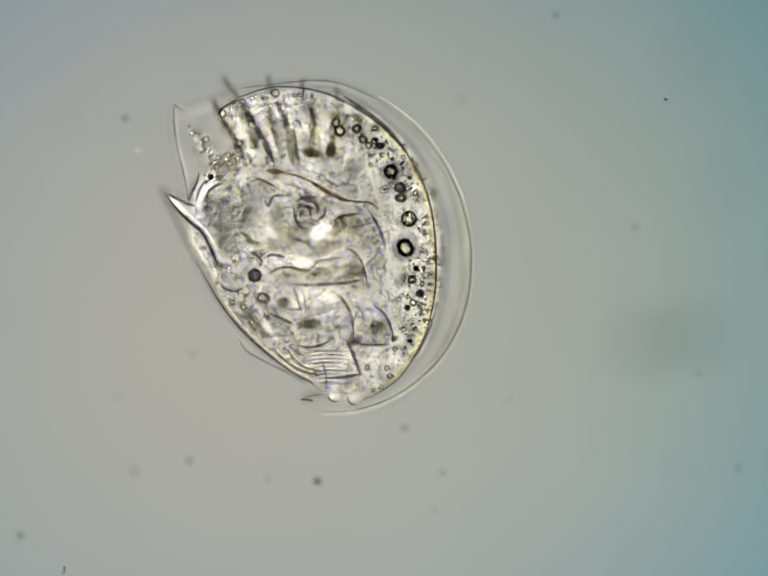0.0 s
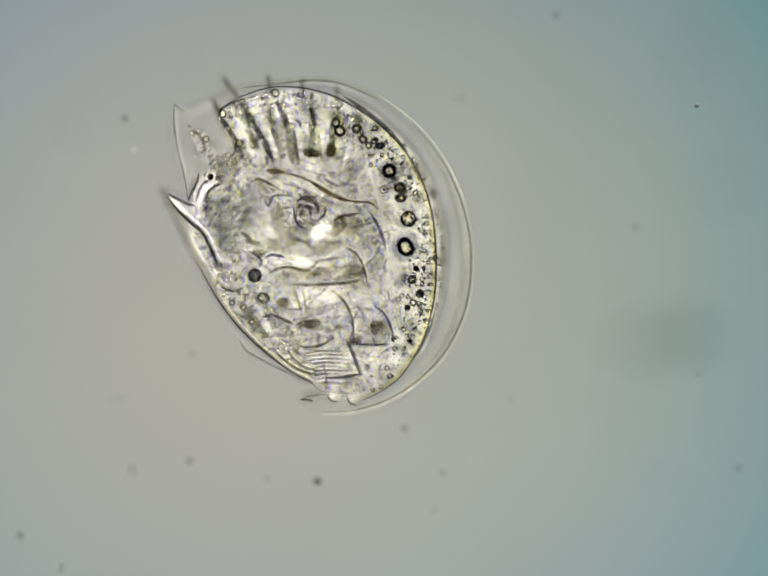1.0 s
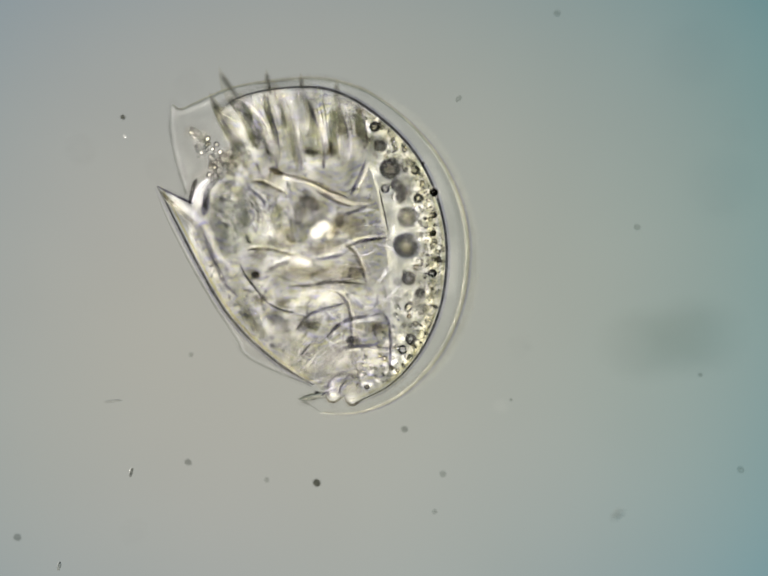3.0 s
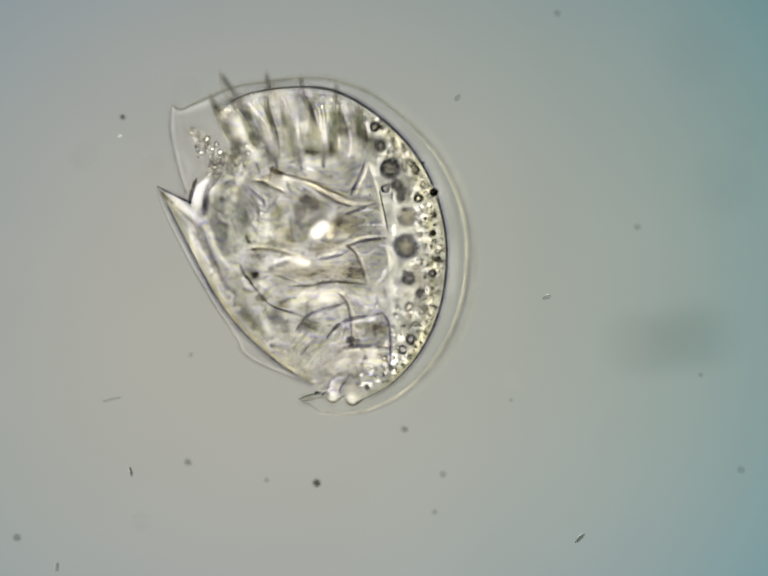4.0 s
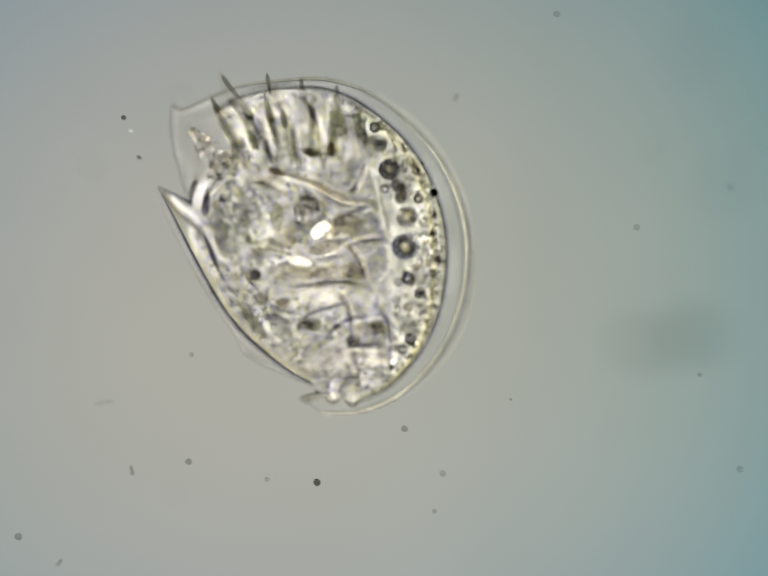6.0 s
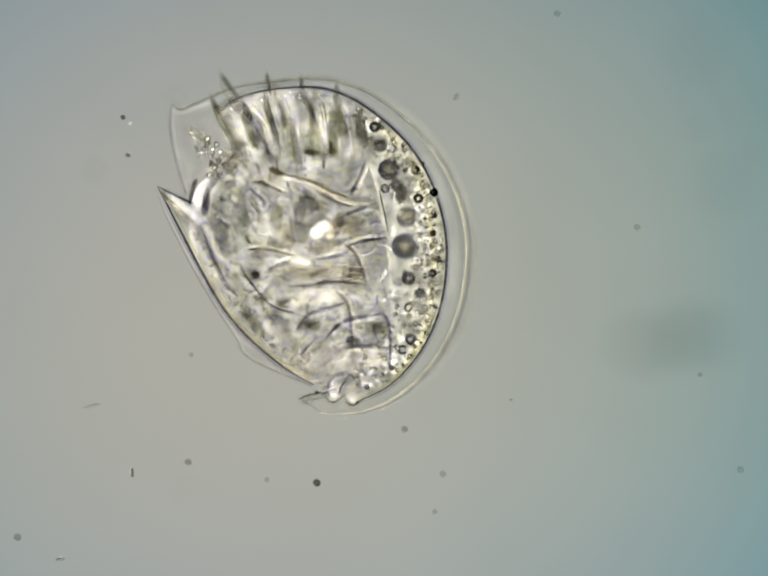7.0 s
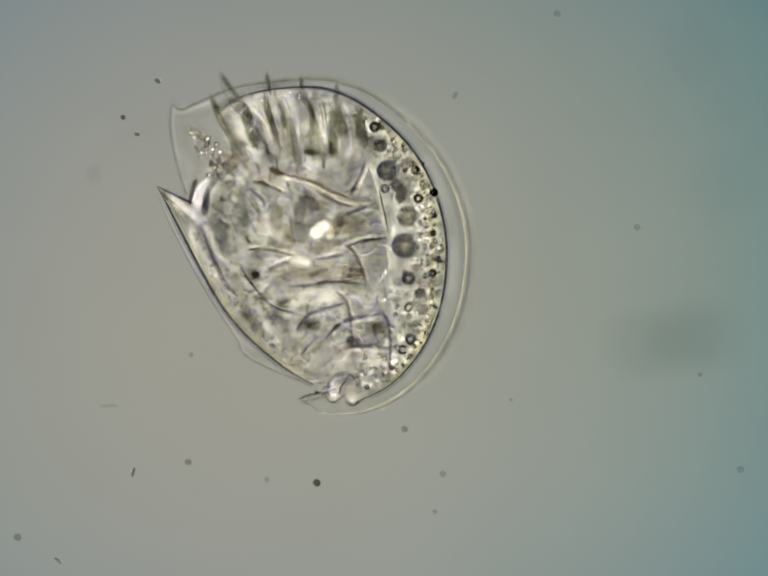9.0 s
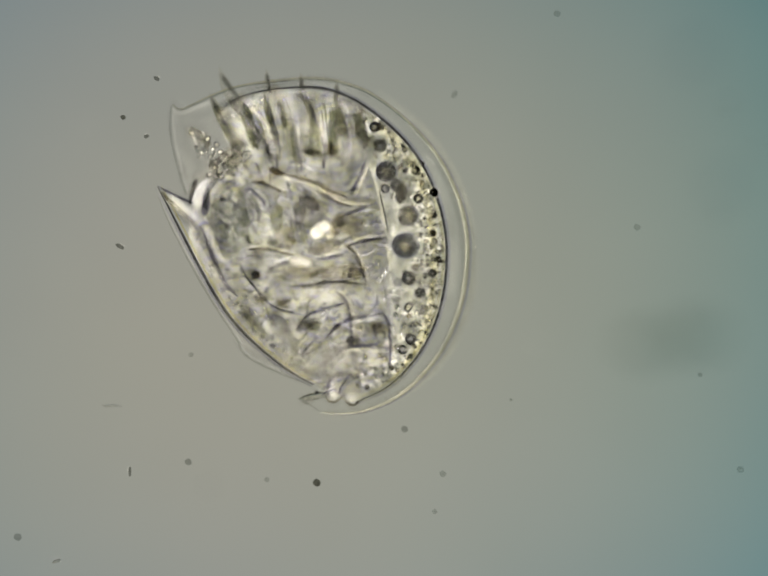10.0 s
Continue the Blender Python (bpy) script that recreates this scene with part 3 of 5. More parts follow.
def bristles():
    """The comb of tapered blades under the top edge, with the pigment between them."""
    def blade(r, *pts, first=1):
        c = stroke("cirrus", LOW, r, BLADE, *pts, flat=0.35, taper=(0.08, 0.3), label="clear tapered bristle blade")
        stroke("edge", LOW, 2.2, SHADE, *pts[first:], taper=(0.3, 0.15), parent=c, label="dark edge of the bristle")
        stroke("keel", LOW + 0.003, 5.0, BLOTCH_OLIVE, *beside(pts[first:], 6), taper=(0.3, 0.2), parent=c, label="olive keel of the bristle")
        return c

    def core(r, *pts):
        stroke("bright_streak", LOW, r, LINE_BLUE, *pts, label="bright streak beside a bristle")

    blade(9, (427, 188), (440, 216), (460, 254), (480, 290), (494, 322))
    blade(11, (447, 137), (456, 164), (472, 200), (500, 240), (522, 278), (534, 306), first=2)
    blade(9, (486, 190), (498, 200), (528, 236), (545, 268), (556, 312), (568, 346), first=2)
    blade(9, (544, 140), (545, 188), (552, 230), (566, 276), (572, 330))
    blade(9, (555, 160), (574, 204), (598, 254), (606, 300), (613, 350))
    blade(10, (614, 148), (618, 182), (632, 214), (646, 250), (658, 286), (660, 340))
    blade(9, (687, 160), (688, 192), (697, 230), (709, 266), (712, 304), (700, 342))
    blade(6, (733, 205), (738, 228), (746, 262), (750, 300))
    core(4.2, (500, 203), (526, 232), (544, 262), (552, 304))
    core(3.0, (456, 242), (470, 268), (486, 298))
    core(3.2, (473, 216), (492, 236), (503, 262))
    core(3.4, (564, 182), (582, 212), (594, 238))
    core(3.6, (606, 252), (612, 284), (612, 318))
    core(3.4, (654, 254), (664, 284), (666, 304))
    core(3.8, (712, 262), (715, 292), (711, 320))
    core(3.0, (628, 186), (638, 206), (650, 222))
    core(4.4, (738, 236), (750, 256), (756, 274))
    core(3.0, (700, 200), (706, 222), (716, 248))
    core(3.2, (662, 244), (665, 276), (664, 312))
    core(2.6, (603, 240), (610, 276), (614, 322))
    core(4.0, (534, 256), (546, 278), (557, 304))
    for pts in (((560, 196), (600, 190), (640, 192)), ((644, 198), (676, 202), (706, 212)), ((500, 212), (524, 206), (544, 202))):
        stroke("bright_streak", LOW, 6.0, HAZE_BLUE, *pts, label="bright flesh under the top edge")
    stroke("bright_streak", LOW, 9.0, HAZE_GOLD, (728, 290), (732, 308), (728, 330), label="cream flesh beside a bristle")
    # the soft dark tips that rise out of the top edge
    for x, y, dx, dy, r in ((452, 152, 34, 46, 5), (545, 150, 8, 40, 4.5), (432, 200, 16, 30, 4.5), (614, 160, 5, 24, 4), (687, 174, 3, 24, 4)):
        stroke("cirrus_tip", 0.0045, r, DUSK, (x, y), (x + dx * 0.45, y + dy * 0.5), (x + dx, y + dy), taper=(0.1, 0.6), label="dusky bristle tip")
    # pigment, lower layer
    for x, y, rx, ry, turn in ((508, 234, 9, 16, 30), (516, 286, 9, 22, 25), (444, 222, 6, 12, 30), (552, 234, 7, 20, 10), (580, 244, 7, 20, 10), (637, 222, 7, 20, 10), (684, 243, 12, 18, 10), (729, 244, 9, 13, 20), (738, 274, 9, 16, 20), (684, 310, 8, 9, 0)):
        patch("pigment_patch", x, y, rx, ry, PIGMENT_SOFT, MID - 0.001, -turn, "olive-brown pigment streak")
    patch("pigment_patch", 697, 268, 11, 8, PIGMENT, LOW, 0, "brown pigment spot")
    patch("pigment_patch", 734, 226, 8, 7, PIGMENT, LOW, 0, "brown pigment spot")
    patch("pigment_patch", 634, 312, 18, 9, PIGMENT, 0.0095, 10, "dark olive-brown pigment spot")
    patch("pigment_patch", 676, 306, 11, 15, STREAK_BROWN, 0.0095, 0, "dark olive-brown pigment spot")
    patch("pigment_patch", 648, 312, 32, 9, PIGMENT_SOFT, MID, 0, "olive-brown pigment streak")
    stroke("pigment_patch", LOW, 4.4, SHADE, (664, 290), (662, 318), (660, 345), label="blue-grey streak")
    stroke("pigment_patch", LOW, 3.2, SHADE, (613, 270), (613, 310), (616, 348), label="blue-grey streak")
    stroke("pigment_patch", LOW, 3.2, SHADE, (556, 290), (562, 320), (566, 345), label="blue-grey streak")
    # upper layer: dark slanting bands between the bristles
    stroke("pigment_patch", HIGH - 0.001, 5.5, PIGMENT_SOFT, (450, 238), (466, 262), (482, 290), (496, 312), label="dusky streak in the flesh")
    stroke("pigment_patch", HIGH - 0.001, 6.0, STREAK, (497, 216), (506, 234), (522, 254), label="dark streak in the flesh", taper=(0.3, 0.1))
    stroke("pigment_patch", HIGH - 0.001, 6.5, SHADE, (516, 250), (530, 274), (544, 300), (556, 330), label="blue-grey streak in the flesh")
    stroke("pigment_patch", HIGH - 0.001, 5.0, SHADE, (566, 206), (574, 230), (588, 258), label="blue-grey streak in the flesh")
    stroke("pigment_patch", HIGH - 0.001, 5.0, SHADE, (632, 216), (640, 240), (644, 262), label="blue-grey streak in the flesh")
    stroke("pigment_patch", HIGH - 0.001, 4.0, BLOTCH_OLIVE, (600, 262), (604, 300), (610, 336), label="olive streak in the flesh")
    stroke("pigment_patch", HIGH, 2.8, STREAK, (600, 245), (610, 248), (615, 262), label="small dark fold")
    stroke("bright_streak", HIGH - 0.002, 7.0, HAZE_WARM, (606, 264), (612, 296), (618, 336), label="white streak between the bristles")
    stroke("bright_streak", HIGH - 0.003, 8.0, HAZE_WARM, (540, 252), (552, 286), (566, 326), label="white streak between the bristles")
    stroke("bright_streak", HIGH - 0.001, 4.0, LINE_BLUE, (470, 226), (486, 246), (504, 272), label="white streak between the bristles")
    stroke("bright_streak", HIGH - 0.002, 6.0, HAZE_BLUE, (584, 214), (594, 240), (600, 262), label="white streak between the bristles")
    stroke("bright_streak", HIGH - 0.003, 7.0, HAZE_BLUE, (706, 276), (712, 306), (712, 336), label="white streak between the bristles")
    stroke("bright_streak", HIGH - 0.002, 5.0, HAZE_BLUE, (656, 250), (660, 290), (664, 330), label="white streak between the bristles")
    stroke("bright_streak", HIGH - 0.002, 7.0, HAZE_GOLD, (712, 300), (704, 330), (696, 352), label="pale streak between the bristles")
    stroke("bright_streak", HIGH - 0.001, 6.0, LINE_BLUE, (606, 262), (612, 292), (618, 330), label="white streak between the bristles")
    stroke("bright_streak", HIGH - 0.001, 5.0, LINE_GOLD, (656, 262), (658, 290), (662, 326), label="pale streak between the bristles")
    stroke("bright_streak", HIGH - 0.001, 6.0, LINE_BLUE, (712, 286), (708, 314), (700, 344), label="white streak between the bristles")
    stroke("bright_streak", HIGH - 0.001, 5.0, LINE_BLUE, (546, 262), (556, 290), (566, 318), label="white streak between the bristles")
    stroke("pigment_patch", HIGH - 0.002, 7.0, BLOTCH_OLIVE, (586, 262), (592, 300), (598, 336), label="olive streak in the flesh")
    stroke("pigment_patch", HIGH - 0.002, 7.0, PIGMENT_SOFT, (634, 236), (636, 280), (634, 322), label="olive streak in the flesh")
    stroke("pigment_patch", HIGH - 0.002, 7.0, PIGMENT_SOFT, (678, 246), (678, 280), (676, 316), label="olive streak in the flesh")
    fold(LOW, 2.4, SHADE, LINE_GOLD, -8, (746, 326), (738, 350), (726, 376), (716, 398))
    stroke("bright_streak", HIGH, 2.2, LINE_BLUE, (748, 332), (736, 356), (722, 382), label="white fibre")
    rnd = random.Random(7)
    bm, pale = bmesh.new(), bmesh.new()
    blue = bmesh.new()
    for k in range(120):
        f = rnd.random()
        x, y = 470 + 262 * f, 222 - 25 * math.sin(f * 3) + rnd.uniform(0, 80)
        ln = rnd.uniform(25, 60)
        tube([(x, y), (x + 13 - 10 * f, y + ln * 0.5), (x + 19 - 16 * f, y + ln)], rnd.uniform(1.4, 2.6), rnd.choice((-0.003, -0.0015, -0.0005, 0.0105)), n=4, sides=5, bm=(bm, pale, blue)[k % 3])
    tagged(p("cirrus_fibres", bm, BLOTCH_OLIVE), "fine olive fibres", kind="stuff")
    tagged(p("cirrus_fibres", pale, LINE_GOLD), "fine pale yellow fibres", kind="stuff")
    tagged(p("cirrus_fibres", blue, HAZE_BLUE), "fine pale lilac fibres", kind="stuff")


def brow():
    """The long crease over the gut."""
    fold(LOW, 2.6, SHADE_BROWN, LINE_GOLD, 5, (556, 347), (600, 361), (640, 372), (676, 390), (708, 402))
    stroke("brow_ridge", LOW, 4.4, LINE_GOLD, (612, 366), (640, 378), (664, 392), (692, 408), (724, 415), (756, 415), label="pale yellow ridge")
    stroke("brow_ridge", LOW, 3.6, SHADE_BROWN, (644, 388), (670, 402), (694, 415), (720, 422), label="brown crease")
    stroke("brow_ridge", LOW, 3.4, SHADE, (702, 438), (724, 431), (752, 421), label="lilac crease")
    stroke("brow_ridge", LOW, 3.0, HAZE_BLUE, (728, 434), (756, 428), (776, 436), label="pale crease")
    patch("brow_spot", 562, 350, 18, 5, STREAK_BROWN, HIGH, 6, "black-brown spot in the crease")
    patch("brow_spot", 564, 350, 16, 6, PIGMENT, LOW + 0.001, 25, "olive-brown spot in the crease")
    stroke("brow_ridge", HIGH, 2.2, SHADE_BROWN, (576, 352), (606, 359), (636, 371), (660, 384), label="brown crease")
    stroke("brow_ridge", HIGH, 4.4, STREAK_BROWN, (636, 373), (664, 389), (692, 404), (716, 411), label="dark brown crease")
    stroke("brow_ridge", HIGH, 2.4, STREAK_BROWN, (704, 408), (730, 412), (756, 414), (772, 428), label="dark brown crease")
    stroke("brow_ridge", HIGH, 2.6, LINE_BLUE, (584, 366), (616, 376), (648, 394), (676, 408), label="white crease")
    stroke("brow_ridge", HIGH, 2.2, LINE_GOLD, (610, 354), (640, 365), (676, 385), (706, 400), label="pale yellow crease")
    stroke("brow_ridge", HIGH, 1.8, BLOTCH, (580, 374), (612, 384), (642, 402), label="thin dusky crease")
    fold(HIGH, 2.2, SHADE_BROWN, LINE_GOLD, -5, (508, 372), (530, 366), (552, 376), (572, 388))
    fold(HIGH, 2.0, SHADE, LINE_BLUE, 5, (538, 402), (548, 420), (560, 400), (600, 400))
    fold(LOW, 2.4, SHADE_BROWN, LINE_GOLD, -5, (510, 372), (536, 372), (560, 384), (584, 396))
    fold(LOW, 2.6, SHADE, HAZE_BLUE, -6, (505, 378), (520, 394), (536, 408), (542, 424))
    stroke("brow_ridge", LOW, 5.0, HAZE, (514, 380), (530, 386), (548, 394), label="pale lobe")


def gullet():
    """The gullet with its fine slanting hairs, and the comb behind it."""
    p("gullet", blob(470, 455, 44, 66, -0.010, 8, -20, 0.1), FAINT, "grey striped gullet")
    rnd = random.Random(5)
    bm, pale = bmesh.new(), bmesh.new()
    for k in range(20):
        x, y = 434 + k * 3.9 + rnd.uniform(-2, 2), 414 - 28 * math.sin(k * 0.143) + rnd.uniform(-5, 5)
        g = rnd.uniform(0.7, 1.1)
        hair = [(x, y), (x + 16 * g, y + 16 * g), (x + 34 * g, y + 44 * g), (x + 46 * g, y + 78 * g)]
        tube(hair, 1.1, LOW, n=4, sides=5, bm=bm)
        tube([(hx + 2.2, hy - 1.2) for hx, hy in hair], 1.5, LOW, n=4, sides=5, bm=pale)
    tagged(p("gullet_hairs", bm, BLOTCH), "fine dusky hairs of the gullet", kind="stuff")
    tagged(p("gullet_hairs", pale, HAZE), "fine pale hairs of the gullet", kind="stuff")
    for k in range(10):
        y = 416 + k * 8.6
        stroke("comb_tooth", LOW, 2.2, HAZE_BLUE if k % 3 == 1 else LINE_BLUE, (529 + 2 * (k % 2), y - 3), (538, y + 3), (546 + 4 * (k % 3), y + 5 + k % 2), taper=(0.4, 0.6))
        stroke("comb_gap", LOW, 1.9, BLOTCH, (518 + 4 * (k % 3), y - 3), (533, y + 5), (541 + 4 * (k % 2), y + 9), taper=(0.4, 0.3))
    stroke("comb_back", LOW, 2.4, BLOTCH, (512, 398), (526, 424), (527, 456), (518, 480))
    stroke("comb_back", LOW, 2.4, STREAK, (503, 478), (505, 490), (514, 498))
    patch("dark_drop", 453, 406, 7, 5, EDGE, -0.0005, 30, "small dark drop")
    patch("gullet_shade", 470, 458, 40, 56, FAINT, MID - 0.004, -20, "dusky inside of the gullet")
    patch("gullet_shade", 484, 420, 26, 30, FAINT, MID - 0.002, 0, "dusky inside of the gullet")
    patch("gullet_shade", 462, 500, 24, 22, FAINT, MID - 0.002, 30, "dusky inside of the gullet")
    patch("gullet_shade", 548, 500, 26, 14, BLOTCH_OLIVE, MID, 0, "olive flesh behind the gullet")
    patch("gullet_shade", 496, 430, 72, 74, FAINT, MID, 0, "dusky flesh round the gullet")
    for k in range(9):
        y = 440 + k * 9
        stroke("comb_tooth", HIGH, 2.0, LINE_GOLD, (532, y + 4), (542, y), (552, y - 3), taper=(0.4, 0.4))


def gut():
    """The gut: bright bodies, dusky lobes and their outlines."""
    # the mottled vesicle
    p("vesicle", blob(632, 432, 32, 31, 0.004, 10, 0, 0.15, 3), CELL, "mottled round vesicle")
    patch("vesicle_wall", 614, 438, 9, 20, SHADE_BROWN, 0.0008, 20, "dusky wall of the vesicle", 0.5)
    patch("vesicle_wall", 632, 416, 22, 10, SHADE_BROWN, 0.0008, 34, "dusky brown wall of the vesicle", 0.5)
    patch("vesicle_wall", 608, 424, 9, 12, BLOTCH, 0.002, 0, "dusky wall of the vesicle", 0.4)
    for pts in (((606, 412), (622, 402), (646, 404)), ((600, 424), (602, 444), (612, 462), (628, 468)), ((664, 420), (663, 436), (652, 448)), ((620, 420), (632, 428), (634, 444)), ((640, 412), (650, 424), (646, 436))):
        stroke("vesicle_line", HIGH, 2.6, SHADE, *pts, label="dusky fold in the vesicle")
    for pts in (((607, 430), (610, 444), (620, 454)), ((626, 414), (638, 418), (644, 426)), ((636, 440), (644, 446), (654, 438)), ((598, 414), (592, 430), (596, 448))):
        stroke("vesicle_line", HIGH, 2.6, LINE_BLUE, *pts, label="pale fold in the vesicle")
    # the two bright bodies; the light they focus is put in as milky white
    p("bright_body", blob(654, 469, 24, 15, 0.004, 7, -38, 0.25), BRIGHT, "bright body, its focused light put in as milky white")
    p("bright_body", blob(676, 474, 10, 16, LOW, 5, 20, 0.2), GLINT_GOLD, "golden side of the bright body")
    p("bright_body", blob(613, 534, 24, 10, 0.005, 6, 8, 0.2), BRIGHT, "bright body, its focused light put in as milky white")
    stroke("bright_body", HIGH, 5, HAZE_WARM, (578, 527), (600, 528), (620, 534), (642, 532), taper=(0.1, 0.1), label="white ends of the bright body")
    patch("bright_body", 620, 548, 30, 6, HAZE_GOLD, LOW, 5, "golden side of the bright body")
    # lobes
    patch("gut_lobe", 712, 458, 34, 20, GUT_SOFT, MID, 15, "brownish grainy gut lobe")
    patch("gut_lobe", 690, 462, 13, 24, GUT, MID + 0.002, 25, "brown gut lobe")
    patch("gut_lobe", 664, 505, 34, 13, GUT, MID - 0.002, -14, "brown gut lobe")
    patch("gut_lobe", 610, 560, 36, 11, GUT_SOFT, MID + 0.002, 6, "brownish grainy gut lobe")
    patch("gut_lobe", 690, 556, 58, 15, GUT, MID + 0.002, -4, "brown grainy gut lobe")
    patch("gut_lobe", 722, 562, 14, 10, GUT, 0.001, 10, "orange-brown gut lobe")
    patch("gut_lobe", 584, 485, 20, 24, GUT_SOFT, MID, 0, "brownish grainy gut lobe")
    patch("gut_lobe", 566, 444, 14, 30, BLOTCH_OLIVE, MID, 0, "olive gut lobe")
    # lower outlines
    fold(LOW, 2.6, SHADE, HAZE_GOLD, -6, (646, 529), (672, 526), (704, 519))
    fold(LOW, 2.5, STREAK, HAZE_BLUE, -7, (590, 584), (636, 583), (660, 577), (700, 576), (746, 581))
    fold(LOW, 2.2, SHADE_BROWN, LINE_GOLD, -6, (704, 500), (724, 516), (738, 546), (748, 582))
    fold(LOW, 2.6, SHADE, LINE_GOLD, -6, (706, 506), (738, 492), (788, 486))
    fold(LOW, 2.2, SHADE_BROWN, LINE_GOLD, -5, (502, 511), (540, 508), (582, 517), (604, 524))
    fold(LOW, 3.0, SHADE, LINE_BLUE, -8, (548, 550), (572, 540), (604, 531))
    stroke("gut_fold", LOW, 6.0, HAZE_BLUE, (520, 520), (552, 526), (590, 530), label="pale lilac band")
    stroke("gut_fold", LOW, 5.0, HAZE_GOLD, (552, 556), (590, 550), (640, 546), label="pale yellow band")
    stroke("gut_fold", LOW, 4.0, HAZE, (664, 544), (694, 540), (720, 542), label="pale band")
    rnd = random.Random(12)
    bm, pale, gold = bmesh.new(), bmesh.new(), bmesh.new()
    for k in range(150):
        u, v = rnd.random(), rnd.random()
        if k < 100:
            x, y, turn, ln = 560 + 160 * u, 458 + 66 * v, 2.1 - 1.9 * u + rnd.gauss(0, 0.2), rnd.uniform(10, 26)
        else:
            x, y, turn, ln = 556 + 178 * u, 544 + 32 * v, -0.25 + 0.6 * u + rnd.gauss(0, 0.25), rnd.uniform(12, 30)
        if math.hypot(x - 654, y - 469) < 34:
            continue
        dx, dy, bow = 0.5 * ln * math.cos(turn), -0.5 * ln * math.sin(turn), rnd.uniform(-3, 3)
        tube([(x - dx, y - dy), (x + bow, y + bow), (x + dx, y + dy)], rnd.uniform(0.9, 1.6), rnd.choice((LOW, LOW + 0.001, -0.003)), n=4, sides=5, bm=(bm, pale, bm, gold)[k % 4])
    tagged(p("gut_hairs", bm, BLOTCH_OLIVE), "fine dusky hairs on the gut", kind="stuff")
    tagged(p("gut_hairs", pale, HAZE_WARM), "fine white hairs on the gut", kind="stuff")
    tagged(p("gut_hairs", gold, LINE_GOLD), "fine golden hairs on the gut", kind="stuff")
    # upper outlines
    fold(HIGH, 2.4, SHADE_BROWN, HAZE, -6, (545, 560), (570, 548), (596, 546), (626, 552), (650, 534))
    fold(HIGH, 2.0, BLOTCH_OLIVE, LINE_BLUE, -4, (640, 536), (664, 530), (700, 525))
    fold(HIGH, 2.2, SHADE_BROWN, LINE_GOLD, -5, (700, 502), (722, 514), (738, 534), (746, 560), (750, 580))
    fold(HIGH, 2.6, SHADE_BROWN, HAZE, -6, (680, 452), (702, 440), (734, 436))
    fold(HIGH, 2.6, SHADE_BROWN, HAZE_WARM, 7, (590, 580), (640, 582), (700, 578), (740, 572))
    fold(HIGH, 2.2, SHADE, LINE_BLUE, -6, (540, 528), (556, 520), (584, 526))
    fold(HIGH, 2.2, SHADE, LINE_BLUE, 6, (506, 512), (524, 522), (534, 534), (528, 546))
    stroke("gut_fold", HIGH, 5.0, HAZE_WARM, (528, 534), (542, 550), (556, 564), label="white fold")
    stroke("gut_fold", HIGH, 4.0, HAZE_BLUE, (664, 586), (682, 583), (700, 584), label="white fold")
    stroke("gut_fold", HIGH, 3.2, SHADE, (756, 434), (776, 470), (788, 510), label="thin dusky fold")
    patch("gut_lobe", 528, 516, 15, 6, SHADE_BROWN, HIGH - 0.003, 5, "dark brown gut lobe")
    drop(520, 562, 14, 11.5, STREAK, HAZE_BLUE, STREAK, k=0.82, label="dark round drop")
    patch("dark_drop", 523, 561, 8, 8, STREAK_BROWN, 0.001, 0, "dark olive drop", 0.3)
    drop(538, 608, 14, 11.5, STREAK, HAZE_WARM, squash=0.72, turn=20, k=0.84, label="brown round drop")
    patch("dark_drop", 530, 610, 14, 8, SHADE_BROWN, MID, 20, "brown drop", 0.3)


